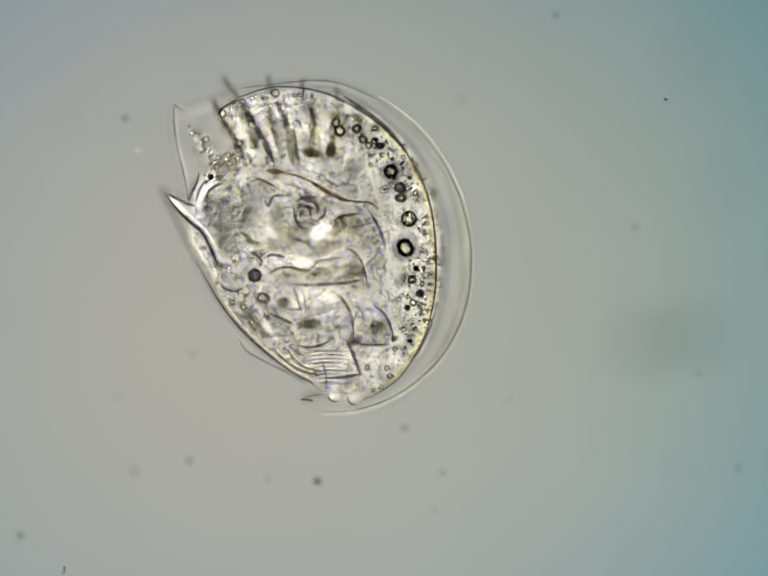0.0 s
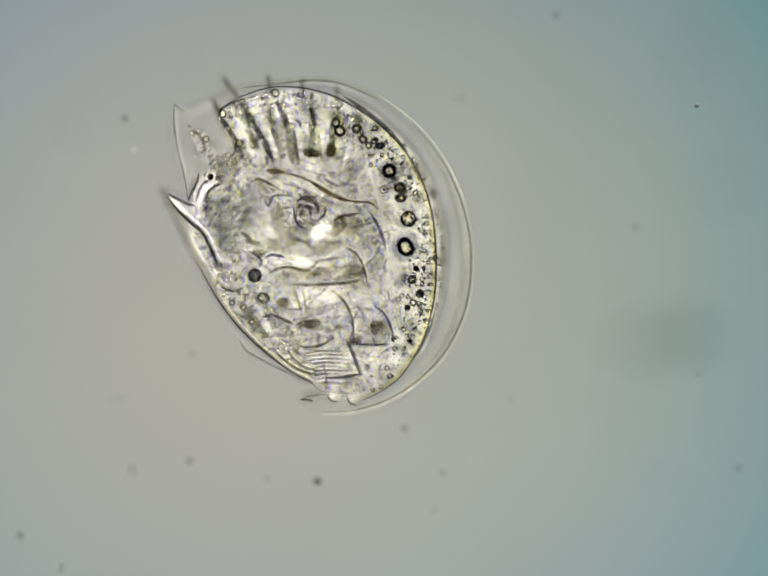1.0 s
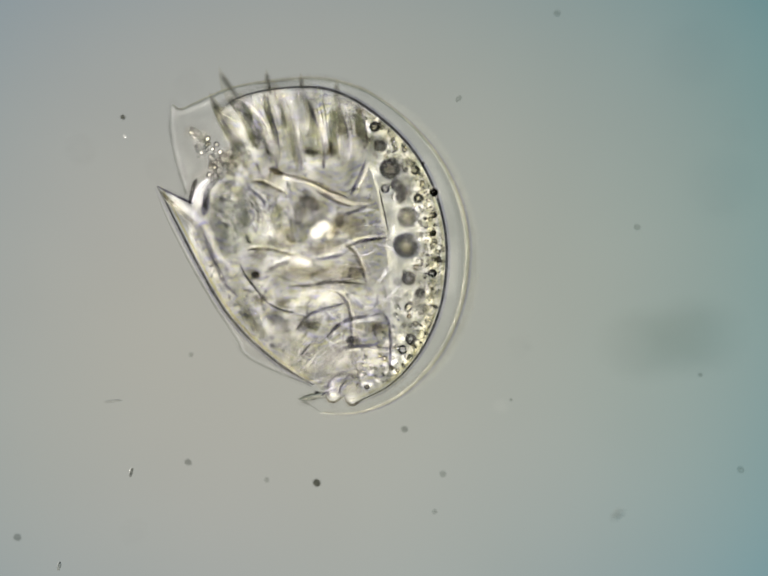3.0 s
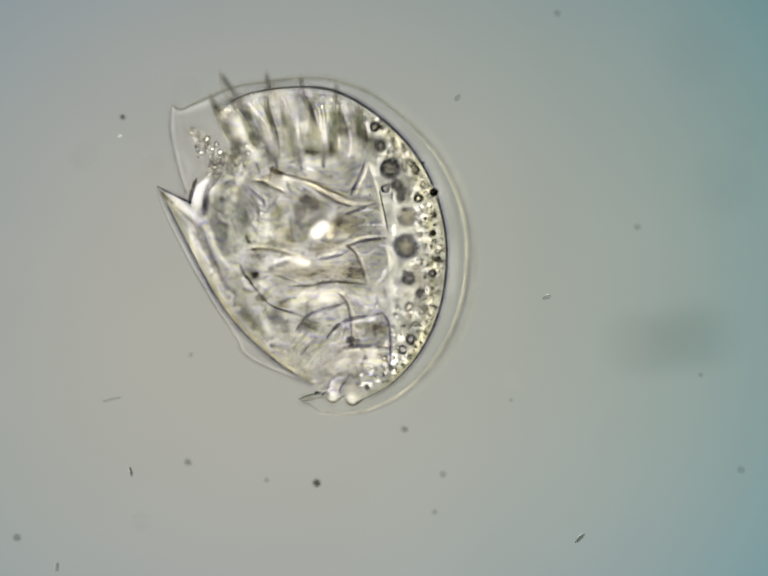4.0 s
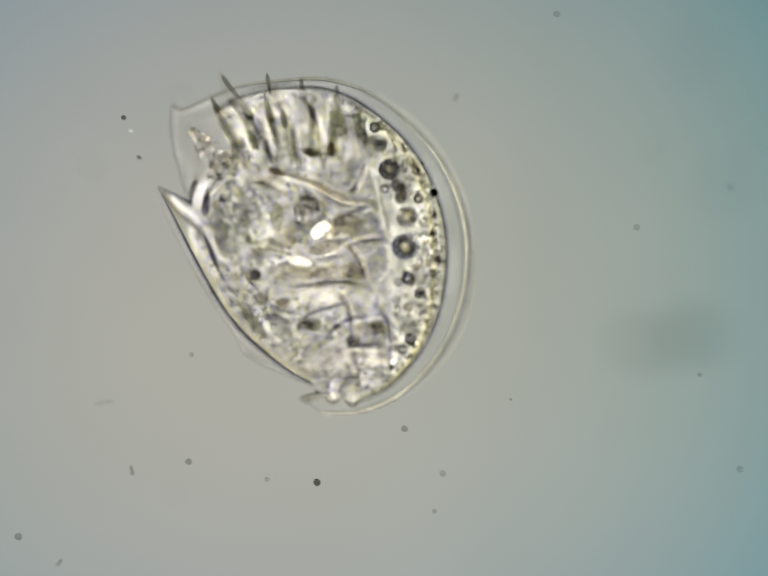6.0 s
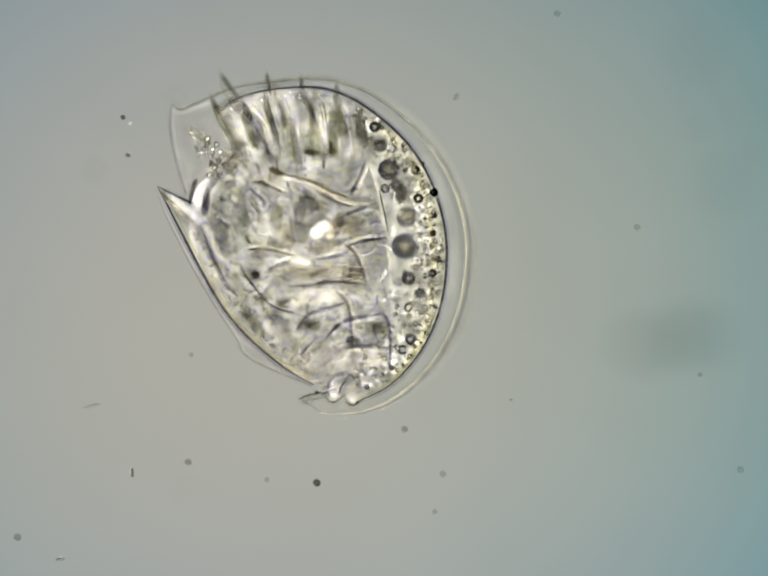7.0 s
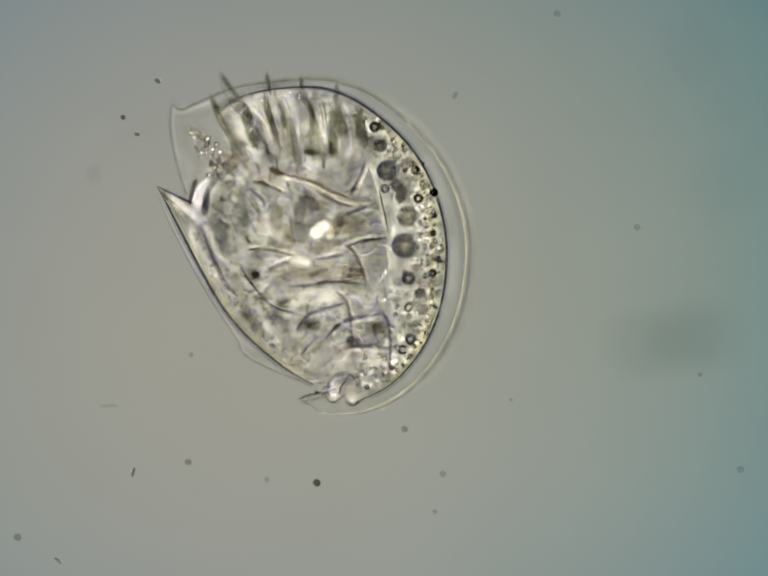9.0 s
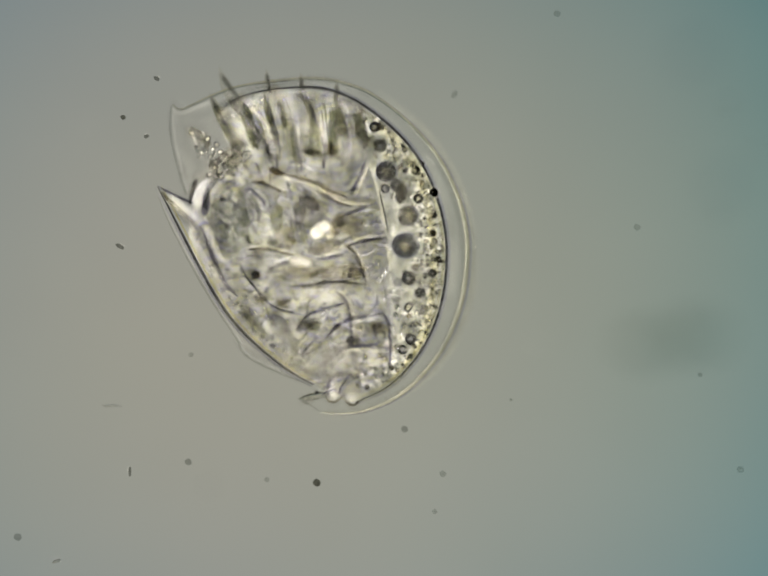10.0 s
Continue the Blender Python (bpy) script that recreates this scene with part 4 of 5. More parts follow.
def limbs():
    """The folded limbs behind the gut, down to the toes."""
    # lower layer
    stroke("limb_edge", LOW, 2.8, EDGE, (489, 536), (498, 558), (516, 582), (536, 606), (550, 622), label="dark edge of a limb")
    stroke("limb_edge", LOW, 2.4, STREAK, (546, 618), (572, 632), (604, 640), (628, 648), label="dark edge of a limb")
    stroke("limb_edge", LOW, 7.0, HAZE_WARM, (506, 556), (500, 572), (520, 600), (545, 630), label="pale flesh along the limb")
    stroke("limb_edge", LOW, 3.4, EDGE, (604, 678), (613, 662), (626, 646), (644, 634), taper=(0.2, 0.1), label="dark edge of a limb")
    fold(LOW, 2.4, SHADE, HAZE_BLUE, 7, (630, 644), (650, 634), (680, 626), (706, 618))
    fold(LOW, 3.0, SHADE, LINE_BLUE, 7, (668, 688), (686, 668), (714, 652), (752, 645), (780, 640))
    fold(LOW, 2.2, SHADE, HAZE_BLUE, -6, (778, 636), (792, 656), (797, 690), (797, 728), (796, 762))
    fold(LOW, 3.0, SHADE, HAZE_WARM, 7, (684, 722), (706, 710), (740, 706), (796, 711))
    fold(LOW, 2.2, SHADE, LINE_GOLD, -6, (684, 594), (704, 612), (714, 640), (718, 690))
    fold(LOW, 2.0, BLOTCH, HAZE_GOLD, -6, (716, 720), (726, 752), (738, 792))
    stroke("limb_fold", LOW, 5.0, HAZE_BLUE, (736, 658), (760, 654), (784, 654), label="pale lilac band")
    patch("limb_shade", 715, 696, 8, 11, SHADE, LOW + 0.001, 10, "blue-grey spot in the limb")
    patch("limb_shade", 638, 662, 20, 14, PIGMENT_SOFT, MID, 10, "olive shade in the limb")
    patch("limb_shade", 760, 672, 34, 11, GUT_SOFT, MID, 0, "brownish band in the limb")
    patch("limb_shade", 572, 668, 20, 30, BLOTCH, MID, -35, "dusky flesh")
    patch("limb_shade", 520, 660, 10, 40, BLOTCH_OLIVE, MID, -40, "olive flesh")
    patch("limb_shade", 540, 655, 14, 40, HAZE, LOW - 0.004, -38, "milky pale tissue")
    patch("limb_shade", 590, 706, 14, 36, HAZE_WARM, LOW - 0.004, -38, "milky pale tissue")
    patch("limb_shade", 755, 735, 32, 20, HAZE_WARM, LOW - 0.004, 0, "milky pale tissue")
    patch("limb_shade", 695, 736, 28, 18, HAZE_GOLD, LOW - 0.004, 0, "milky pale tissue")
    patch("limb_shade", 650, 606, 54, 18, HAZE_WARM, LOW - 0.004, -8, "milky pale tissue")
    patch("limb_shade", 760, 610, 30, 24, HAZE, LOW - 0.004, 0, "milky pale tissue")
    stroke("limb_fold", LOW, 3.0, SHADE, (706, 772), (716, 764), (722, 774), label="dusky fold")
    fold(LOW, 2.2, BLOTCH_OLIVE, HAZE_GOLD, -6, (660, 764), (690, 768), (712, 760))
    # upper layer: the striped leaf, the stack of fine ridges and the slanting shin
    patch("limb_shade", 630, 662, 26, 10, SHADE_BROWN, HIGH - 0.003, -12, "dark olive-brown patch")
    patch("limb_shade", 664, 670, 10, 4, GUT, HIGH - 0.003, -10, "orange-brown spot")
    patch("limb_shade", 692, 668, 10, 5, SHADE_BROWN, HIGH - 0.003, 0, "orange-brown spot")
    patch("limb_shade", 770, 664, 13, 11, SHADE_BROWN, HIGH - 0.003, 0, "brown patch")
    patch("limb_shade", 728, 694, 10, 12, SHADE_BROWN, HIGH - 0.003, 20, "brown patch")
    patch("limb_shade", 578, 618, 14, 10, SHADE_BROWN, HIGH - 0.003, 0, "brown patch")
    patch("limb_shade", 676, 690, 7, 6, STREAK, HIGH - 0.003, 0, "dark spot")
    patch("limb_shade", 600, 706, 8, 22, BLOTCH_OLIVE, HIGH - 0.003, -20, "olive flesh")
    stroke("limb_fold", HIGH, 2.6, STREAK, (604, 704), (630, 709), (656, 704), (678, 692), label="dark edge of the striped leaf")
    stroke("limb_fold", HIGH, 3.2, LINE_BLUE, (603, 694), (610, 680), (622, 668), label="white edge of the striped leaf")
    for k in range(8):
        stroke("leaf_stripe", HIGH, 1.5, HAZE if k % 2 else BLOTCH, (616 + 6 * k, 676 + k), (614 + 6 * k, 688), (610 + 6 * k, 700))
    for k in range(8):
        y = 716 + k * 8
        s = stroke("ridge_line", HIGH, 1.8, FAINT if k % 3 == 1 else BLOTCH, (618 + k * 4, y + 5), (660, y), (708 + k * 2, y + 2))
        # gleam on each ridge line, put in as a milky strand beside it
        stroke("glint", HIGH, 1.9, LINE_BLUE if k % 3 else LINE_GOLD, (622 + k * 4, y + 9), (660, y + 4), (706 + k * 2, y + 6), parent=s, label="pale ridge")
    fold(HIGH, 3.0, SHADE, LINE_GOLD, 8, (706, 692), (718, 716), (728, 742), (736, 766))
    stroke("limb_fold", HIGH, 3.0, LINE_GOLD, (682, 690), (698, 712), (714, 740), (732, 764), label="pale yellow shin edge")
    fold(HIGH, 2.6, SHADE, LINE_GOLD, -6, (664, 772), (700, 770), (732, 764))
    fold(HIGH, 2.4, SHADE_BROWN, LINE_GOLD, -5, (676, 592), (700, 612), (714, 636), (720, 660), (722, 694))
    fold(HIGH, 2.0, LILAC, LINE_BLUE, 5, (622, 648), (655, 640), (694, 624))
    fold(HIGH, 2.2, SHADE_BROWN, HAZE_BLUE, 6, (552, 640), (574, 650), (604, 664))
    fold(HIGH, 2.0, BLOTCH_OLIVE, HAZE_GOLD, -5, (600, 590), (608, 612), (616, 640))
    fold(HIGH, 1.8, BLOTCH_OLIVE, HAZE_GOLD, -5, (616, 590), (622, 612), (624, 642))
    fold(HIGH, 2.4, SHADE, HAZE_BLUE, -5, (762, 624), (784, 640), (798, 668), (804, 700))
    stroke("limb_fold", HIGH, 4.6, LINE_BLUE, (734, 644), (756, 639), (776, 640), label="white lens between the folds")
    stroke("limb_fold", HIGH, 2.6, LILAC, (722, 638), (746, 630), (764, 630), label="lilac fold")
    stroke("limb_fold", HIGH, 2.4, LINE_BLUE, (744, 710), (770, 711), (798, 708), label="white fold")
    stroke("limb_fold", HIGH, 2.0, SHADE, (728, 702), (764, 704), (796, 702), label="thin dusky fold")
    stroke("limb_fold", HIGH, 2.8, BLOTCH, (658, 740), (666, 768), (664, 800), label="lilac fold")
    stroke("limb_fold", HIGH, 3.0, HAZE, (744, 720), (742, 752), (746, 786), label="pale fold")
    fold(HIGH, 2.2, SHADE_BROWN, LINE_GOLD, -5, (560, 716), (584, 738), (612, 756), (650, 766))
    fold(HIGH, 2.2, BLOTCH_OLIVE, LINE_GOLD, -5, (584, 710), (600, 732), (622, 750), (654, 758))
    stroke("limb_fold", HIGH, 5.0, HAZE_GOLD, (548, 660), (570, 690), (590, 716), label="pale yellow fold")
    stroke("limb_fold", HIGH, 4.4, HAZE_BLUE, (566, 656), (586, 676), (600, 700), label="pale lilac fold")
    # fine hairs that fan out from the limb
    rnd = random.Random(7)
    bm, pale = bmesh.new(), bmesh.new()
    for k in range(46):
        g = k / 45
        x, y = 592 + 96 * g + rnd.uniform(-4, 4), 712 + 40 * math.sin(g * 3) + rnd.uniform(-16, 14)
        hair = [(x, y), (x + 11 + 6 * g, y - 16), (x + 30 + 14 * g, y - 38 + 14 * g)]
        tube(hair, 1.4, LOW, n=4, sides=5, bm=bm)
        tube([(hx + 3.0, hy + 1.6) for hx, hy in hair], 1.6, LOW, n=4, sides=5, bm=pale)
    for k in range(8):
        x, y = 652 + 8 * k, 724 - 3 * k
        tube([(x, y), (x + 14, y - 12), (x + 34, y - 24)], 2.0, LOW, n=4, sides=5, bm=pale if k % 2 else bm)
    for k in range(14):
        x, y = 600 + 5 * k, 752 + 4 * k + rnd.uniform(-6, 6)
        tube([(x, y), (x + 10, y - 3), (x + 22, y - 8)], 1.7, LOW, n=3, sides=5, bm=bm if k % 2 else pale)
    tagged(p("hair_fan", bm, BLOTCH), "fine dusky hairs", kind="stuff")
    tagged(p("hair_fan", pale, HAZE_WARM), "fine pale hairs", kind="stuff")
    # toes and the tail spike
    for x, y, r in ((678, 806, 13), (718, 812, 15)):
        t = p("toe", blob(x + 3, y - 12, r + 1, 24, -0.001, 8, -8, 0.25), HAZE_GOLD, "clear blunt toe")
        p("toe_tip", blob(x, y, r * 0.8, 12, LOW, 5, -12, 0.5), HAZE_BLUE, "toe tip with a painted highlight", t)
        # small highlight on the toe, put in as a golden blob
        p("toe_tip", blob(x, y + 4, r * 0.45, 4, -0.0005, 3, -12, 0.3), GLINT_GOLD, "toe tip with a painted highlight", t)
        stroke("toe_edge", LOW, 2.2, SHADE_BROWN, (x - 14, y - 2), (x - 8, y + 11), (x + 4, y + 15), (x + 16, y + 8), (x + 26, y), parent=t, label="dark rounded toe edge")
        stroke("toe_edge", HIGH, 2.0, SHADE_BROWN, (x - 8, y - 2), (x - 7, y + 6), (x, y + 13), (x + 12, y + 14), parent=t, label="dark rounded toe edge")
        p("toe_tip", blob(x - 1, y + 3, 5, 6, HIGH, 3, 30, 0.2), GLINT_GOLD, "bright yellow toe tip", t)
    fold(LOW, 2.4, SHADE, LINE_BLUE, 6, (670, 794), (674, 778), (690, 764), (712, 757))
    stroke("toe_fold", LOW, 2.6, SHADE, (692, 804), (697, 788), (708, 778))
    stroke("toe_fold", LOW, 2.4, SHADE, (656, 808), (668, 800), (672, 812))
    s = stroke("tail_spike", LOW, 5.5, RIM_SOFT, (612, 816), (635, 811), (668, 806), flat=1.0, taper=(0.1, 0.8), label="clear pointed spike")
    stroke("spike_core", LOW, 3.0, LINE_GOLD, (614, 816), (636, 813), (662, 808), taper=(0.3, 0.3), parent=s, label="yellowish core of the spike")
    stroke("spike_edge", LOW, 1.7, BLOTCH_OLIVE, (610, 815), (630, 807), (658, 800), taper=(0.5, 0.5), parent=s)
    stroke("spike_edge", LOW, 1.6, FAINT, (616, 820), (632, 826), (652, 840), (662, 846), parent=s)
    stroke("spike_edge", HIGH, 2.4, SHADE_BROWN, (613, 816), (626, 816), (640, 819), parent=s, label="dark tip of the spike")
    stroke("spike_edge", HIGH, 1.6, BLOTCH_OLIVE, (620, 812), (642, 807), (662, 805), parent=s)
    patch("dark_drop", 647, 802, 5, 3.5, EDGE, -0.0025, 10, "small dark drop")
    # the pale wall of the brood chamber
    stroke("chamber_wall", LOW, 3.6, CHAMBER, (752, 332), (762, 356), (772, 392), (782, 440), (790, 500), (796, 550), (798, 590), flat=0.5, label="pale yellow wall of the brood chamber")
    stroke("chamber_wall", LOW, 2.0, STREAK, (774, 386), (780, 414), (788, 450), (792, 474), label="dark line on the chamber wall")


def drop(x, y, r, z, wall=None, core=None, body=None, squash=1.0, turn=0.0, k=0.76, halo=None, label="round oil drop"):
    """A round drop: a clear body; rim shade, focused light and halo are put in as a dark wall round it, a bright heart
    under it and a pale rim.
    """
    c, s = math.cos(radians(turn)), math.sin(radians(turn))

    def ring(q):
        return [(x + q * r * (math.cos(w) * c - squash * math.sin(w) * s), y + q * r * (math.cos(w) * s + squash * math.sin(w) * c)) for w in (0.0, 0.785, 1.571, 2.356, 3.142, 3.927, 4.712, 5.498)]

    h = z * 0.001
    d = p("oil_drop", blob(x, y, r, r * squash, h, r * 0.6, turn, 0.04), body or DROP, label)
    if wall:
        p("wall", tube(ring(k), r * (1.04 - k), h + 0.1 * r * U, flat=0.5, n=3, sides=6, closed=True), wall, "rim shade painted as a dark ring round the drop", d)
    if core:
        p("core", blob(x - 0.06 * r, y + 0.1 * r, r * 0.52, r * 0.52 * squash, h - 0.4 * r * U, r * 0.15, turn, 0.4, freq=2.5), core, "focused light put in as the bright heart of the drop", d)
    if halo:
        p("glow", tube(ring(1.26), r * 0.2, h, flat=0.6, n=3, sides=6, closed=True), halo, "bright halo put in as a pale ring round the drop", d)
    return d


def black(x, y, r, z, squash=1.0, turn=0.0):
    return drop(x, y, r, z, body=BLACK_OIL, squash=squash, turn=turn, halo=HAZE_WARM, label="small dark oil drop")


def drops():
    upper = spline(UPPER_LINE, 10)
    near = ((829, 504, 33), (797, 346, 28), (831, 444, 27), (834, 568, 18), (857, 599, 14))
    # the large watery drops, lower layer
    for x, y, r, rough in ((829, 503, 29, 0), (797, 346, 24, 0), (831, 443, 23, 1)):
        d = drop(x, y, r, 1.0, None, None, HALO, squash=0.96, label="large watery drop with a painted dark rim")
        # the rings and the shaded left side are stained in, the lit heart is milky
        for name, q, w, mat, text in (("wall", 0.64, 0.22, HALO_SHADE, "dark ring of shade painted in the drop"), ("wall", 0.36, 0.13, OIL_SHADE_FLECK, "inner ring of shade painted in the drop")):
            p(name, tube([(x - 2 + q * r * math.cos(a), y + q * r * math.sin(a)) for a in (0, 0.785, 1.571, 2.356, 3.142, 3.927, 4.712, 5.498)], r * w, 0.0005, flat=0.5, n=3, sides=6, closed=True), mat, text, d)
        p("wall", tube([(x - 0.56 * r, y + 0.5 * r), (x - 0.76 * r, y), (x - 0.56 * r, y - 0.5 * r)], r * 0.2, 0.001, flat=0.5), SHADE, "shaded side painted into the drop", d)
        p("core", blob(x - 3, y - 1, r * 0.27, r * 0.25, 0.002, r * 0.1, 0, 0.3), YOLK_WHITE, "focused light put in as the pale heart of the drop", d)
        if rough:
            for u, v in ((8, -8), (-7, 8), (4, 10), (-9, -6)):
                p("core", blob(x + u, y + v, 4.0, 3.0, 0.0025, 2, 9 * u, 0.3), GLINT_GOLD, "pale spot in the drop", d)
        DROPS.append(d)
    drop(834, 568, 14, 0, OIL_SHADE_FLECK, HAZE_WARM, HALO, k=0.66)
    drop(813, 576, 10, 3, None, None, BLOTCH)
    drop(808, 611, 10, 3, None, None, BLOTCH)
    drop(776, 298, 13, 0, OIL_SHADE_FLECK, HAZE_WARM, HALO, k=0.7)
    drop(765, 259, 11, 0, OIL_SHADE_FLECK, CORE, HALO, k=0.7)
    drop(858, 599, 11, -0.5, OIL_SHADE_FLECK, CORE, HALO, k=0.66, halo=HAZE_WARM)
    drop(834, 627, 8, -0.5, OIL_SHADE_FLECK, CORE, squash=1.5, turn=25)
    drop(810, 378, 12, -0.5, OIL_SHADE_FLECK, GLINT_GOLD, HALO, squash=1.15, turn=-20, k=0.62)
    drop(818, 403, 11, -0.5, OIL_SHADE_FLECK, GLINT_GOLD, HALO, squash=0.8, k=0.66)
    drop(854, 405, 10, -0.5, OIL_SHADE_FLECK, CORE, k=0.72, halo=HAZE_WARM)
    drop(786, 385, 9, -1, HALO_SHADE, HAZE_WARM, HALO, k=0.8)
    drop(838, 692, 11, -1, HALO_SHADE, YOLK_WHITE, HALO, k=0.72)
    drop(848, 661, 6, -1, OIL_SHADE_FLECK, CORE)
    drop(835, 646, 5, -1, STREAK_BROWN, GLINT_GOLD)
    drop(866, 632, 5, -1, OIL_SHADE_FLECK, CORE)
    drop(862, 376, 5, -1, OIL_SHADE_FLECK, CORE, squash=1.7, turn=15)
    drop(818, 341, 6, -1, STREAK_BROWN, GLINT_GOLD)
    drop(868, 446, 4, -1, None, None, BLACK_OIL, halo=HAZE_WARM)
    drop(883, 558, 9, -1, OIL_SHADE_FLECK, YOLK_WHITE, HALO, k=0.7, halo=HAZE_WARM)
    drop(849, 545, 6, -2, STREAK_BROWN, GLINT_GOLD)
    drop(822, 714, 10, -1, HALO_SHADE, HAZE_WARM, HALO, k=0.8)
    black(886, 393, 9, 0)
    black(848, 347, 9.5, -1, 1.2, -30)
    black(843, 333, 5.5, -1)
    black(886, 437, 6.5, -1, 1.4, -15)
    black(884, 476, 7, -1)
    black(894, 529, 7.5, -1)
    black(868, 566, 4.5, -1)
    black(883, 590, 3.5, -1)
    black(872, 541, 3.5, -1)
    black(864, 333, 3.5, -1)
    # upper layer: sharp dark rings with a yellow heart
    DROPS.append(drop(798, 350, 14.5, 11.5, OIL_SHADE_FLECK, GLINT_GOLD, k=0.76, halo=HAZE_BLUE))
    DROPS.append(drop(828, 506, 16, 11.5, OIL_SHADE_FLECK, GLINT_GOLD, squash=1.25, turn=-32, k=0.78, halo=HAZE_BLUE))
    d = drop(835, 447, 16, 11.5, OIL_SHADE_FLECK, GLINT_GOLD, k=0.9, halo=HAZE_WARM)
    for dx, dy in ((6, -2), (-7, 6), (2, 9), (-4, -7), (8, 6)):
        p("fleck", blob(835 + dx, 447 + dy, 3.8, 2.6, 0.012, 2, dx * 9, 0.3), OIL_SHADE_FLECK, "dark fleck in the drop", d)
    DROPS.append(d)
    d = drop(817, 383, 13, 11.5, OIL_SHADE_FLECK, CORE, squash=0.85, k=0.74, halo=HAZE_BLUE)
    p("fleck", blob(823, 384, 4, 5, 0.012, 3, 0, 0.3), OIL_SHADE_FLECK, "dark fleck in the drop", d)
    d = drop(818, 404, 12, 11.5, OIL_SHADE_FLECK, CORE, squash=0.7, k=0.74, halo=HAZE_BLUE)
    p("fleck", blob(814, 402, 4, 3, 0.012, 3, 0, 0.3), OIL_SHADE_FLECK, "dark fleck in the drop", d)
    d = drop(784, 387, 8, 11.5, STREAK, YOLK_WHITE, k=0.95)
    p("fleck", blob(784, 387, 4, 3.4, 0.012, 2, 0, 0.3), OIL_SHADE_FLECK, "dark heart of the drop", d)
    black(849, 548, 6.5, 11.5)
    drop(841, 571, 9, 11.5, OIL_SHADE_FLECK, CORE, k=0.74, halo=HAZE_WARM)
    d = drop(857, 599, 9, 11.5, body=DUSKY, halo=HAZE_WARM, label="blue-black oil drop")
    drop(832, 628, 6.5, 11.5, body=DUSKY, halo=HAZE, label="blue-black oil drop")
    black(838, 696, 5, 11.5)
    drop(814, 611, 4.5, 11.5, OIL_SHADE_FLECK, YOLK_WHITE)
    drop(820, 603, 4.5, 11.5, OIL_SHADE_FLECK, YOLK_WHITE)
    drop(686, 251, 10, 11.5, OIL_SHADE_FLECK, HAZE, k=0.78)
    drop(694, 267, 12, 11.5, OIL_SHADE_FLECK, HAZE, k=0.76)
    drop(728, 263, 10, 11.5, OIL_SHADE_FLECK, CORE, k=0.7)
    drop(741, 285, 10, 11.5, OIL_SHADE_FLECK, HAZE_WARM, squash=0.75, turn=15)
    drop(766, 262, 7, 11.5, OIL_SHADE_FLECK, CORE, squash=0.8, turn=-25)
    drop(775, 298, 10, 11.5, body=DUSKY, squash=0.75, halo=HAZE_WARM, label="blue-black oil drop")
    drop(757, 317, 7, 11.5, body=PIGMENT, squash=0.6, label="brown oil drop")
    drop(757, 337, 5, 11.5, OIL_SHADE_FLECK, HAZE)
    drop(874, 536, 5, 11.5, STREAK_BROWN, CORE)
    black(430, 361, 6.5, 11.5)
    drop(428, 356, 7, 0, OIL_SHADE_FLECK, YOLK_WHITE, squash=0.8, turn=-30)
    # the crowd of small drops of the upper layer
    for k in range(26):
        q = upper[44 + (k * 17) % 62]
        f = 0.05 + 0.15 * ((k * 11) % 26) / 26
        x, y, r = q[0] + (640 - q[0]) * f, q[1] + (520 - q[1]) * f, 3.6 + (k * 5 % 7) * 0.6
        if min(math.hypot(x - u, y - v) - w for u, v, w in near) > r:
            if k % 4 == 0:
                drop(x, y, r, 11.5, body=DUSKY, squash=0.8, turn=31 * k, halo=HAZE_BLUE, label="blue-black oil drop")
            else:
                drop(x, y, r + 1, 11.5, (OIL_SHADE_FLECK, HALO_SHADE, STREAK)[k % 3], (YOLK_WHITE, CORE)[k % 2], squash=0.85, turn=23 * k, k=0.76, label="clear round bead with a painted dark rim")
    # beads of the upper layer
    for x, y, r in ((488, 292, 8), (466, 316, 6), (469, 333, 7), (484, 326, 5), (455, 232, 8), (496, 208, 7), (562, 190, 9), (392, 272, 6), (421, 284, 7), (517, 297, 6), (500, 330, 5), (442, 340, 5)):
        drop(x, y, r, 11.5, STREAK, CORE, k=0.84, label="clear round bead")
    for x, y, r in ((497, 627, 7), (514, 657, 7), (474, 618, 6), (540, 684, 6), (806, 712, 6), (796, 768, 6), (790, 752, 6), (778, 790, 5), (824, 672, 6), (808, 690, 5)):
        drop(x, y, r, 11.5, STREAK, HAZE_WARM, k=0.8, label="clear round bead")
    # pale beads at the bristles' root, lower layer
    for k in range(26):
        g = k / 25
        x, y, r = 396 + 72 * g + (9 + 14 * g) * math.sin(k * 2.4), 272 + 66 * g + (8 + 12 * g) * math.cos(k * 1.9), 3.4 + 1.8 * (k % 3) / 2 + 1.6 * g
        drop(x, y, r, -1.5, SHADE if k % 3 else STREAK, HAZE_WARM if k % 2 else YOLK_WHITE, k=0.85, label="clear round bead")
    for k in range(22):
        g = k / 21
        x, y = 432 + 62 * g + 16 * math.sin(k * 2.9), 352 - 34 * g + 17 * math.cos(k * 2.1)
        drop(x, y, 4.2 + 0.9 * (k % 3), -1.5, OIL_SHADE_FLECK if k % 2 else STREAK, YOLK_WHITE if k % 3 else GLINT_GOLD, k=0.74, label="clear round bead with a painted dark rim")
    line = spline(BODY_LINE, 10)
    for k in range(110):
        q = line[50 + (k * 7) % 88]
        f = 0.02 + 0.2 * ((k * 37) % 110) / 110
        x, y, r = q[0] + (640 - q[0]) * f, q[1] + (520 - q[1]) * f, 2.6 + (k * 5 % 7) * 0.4
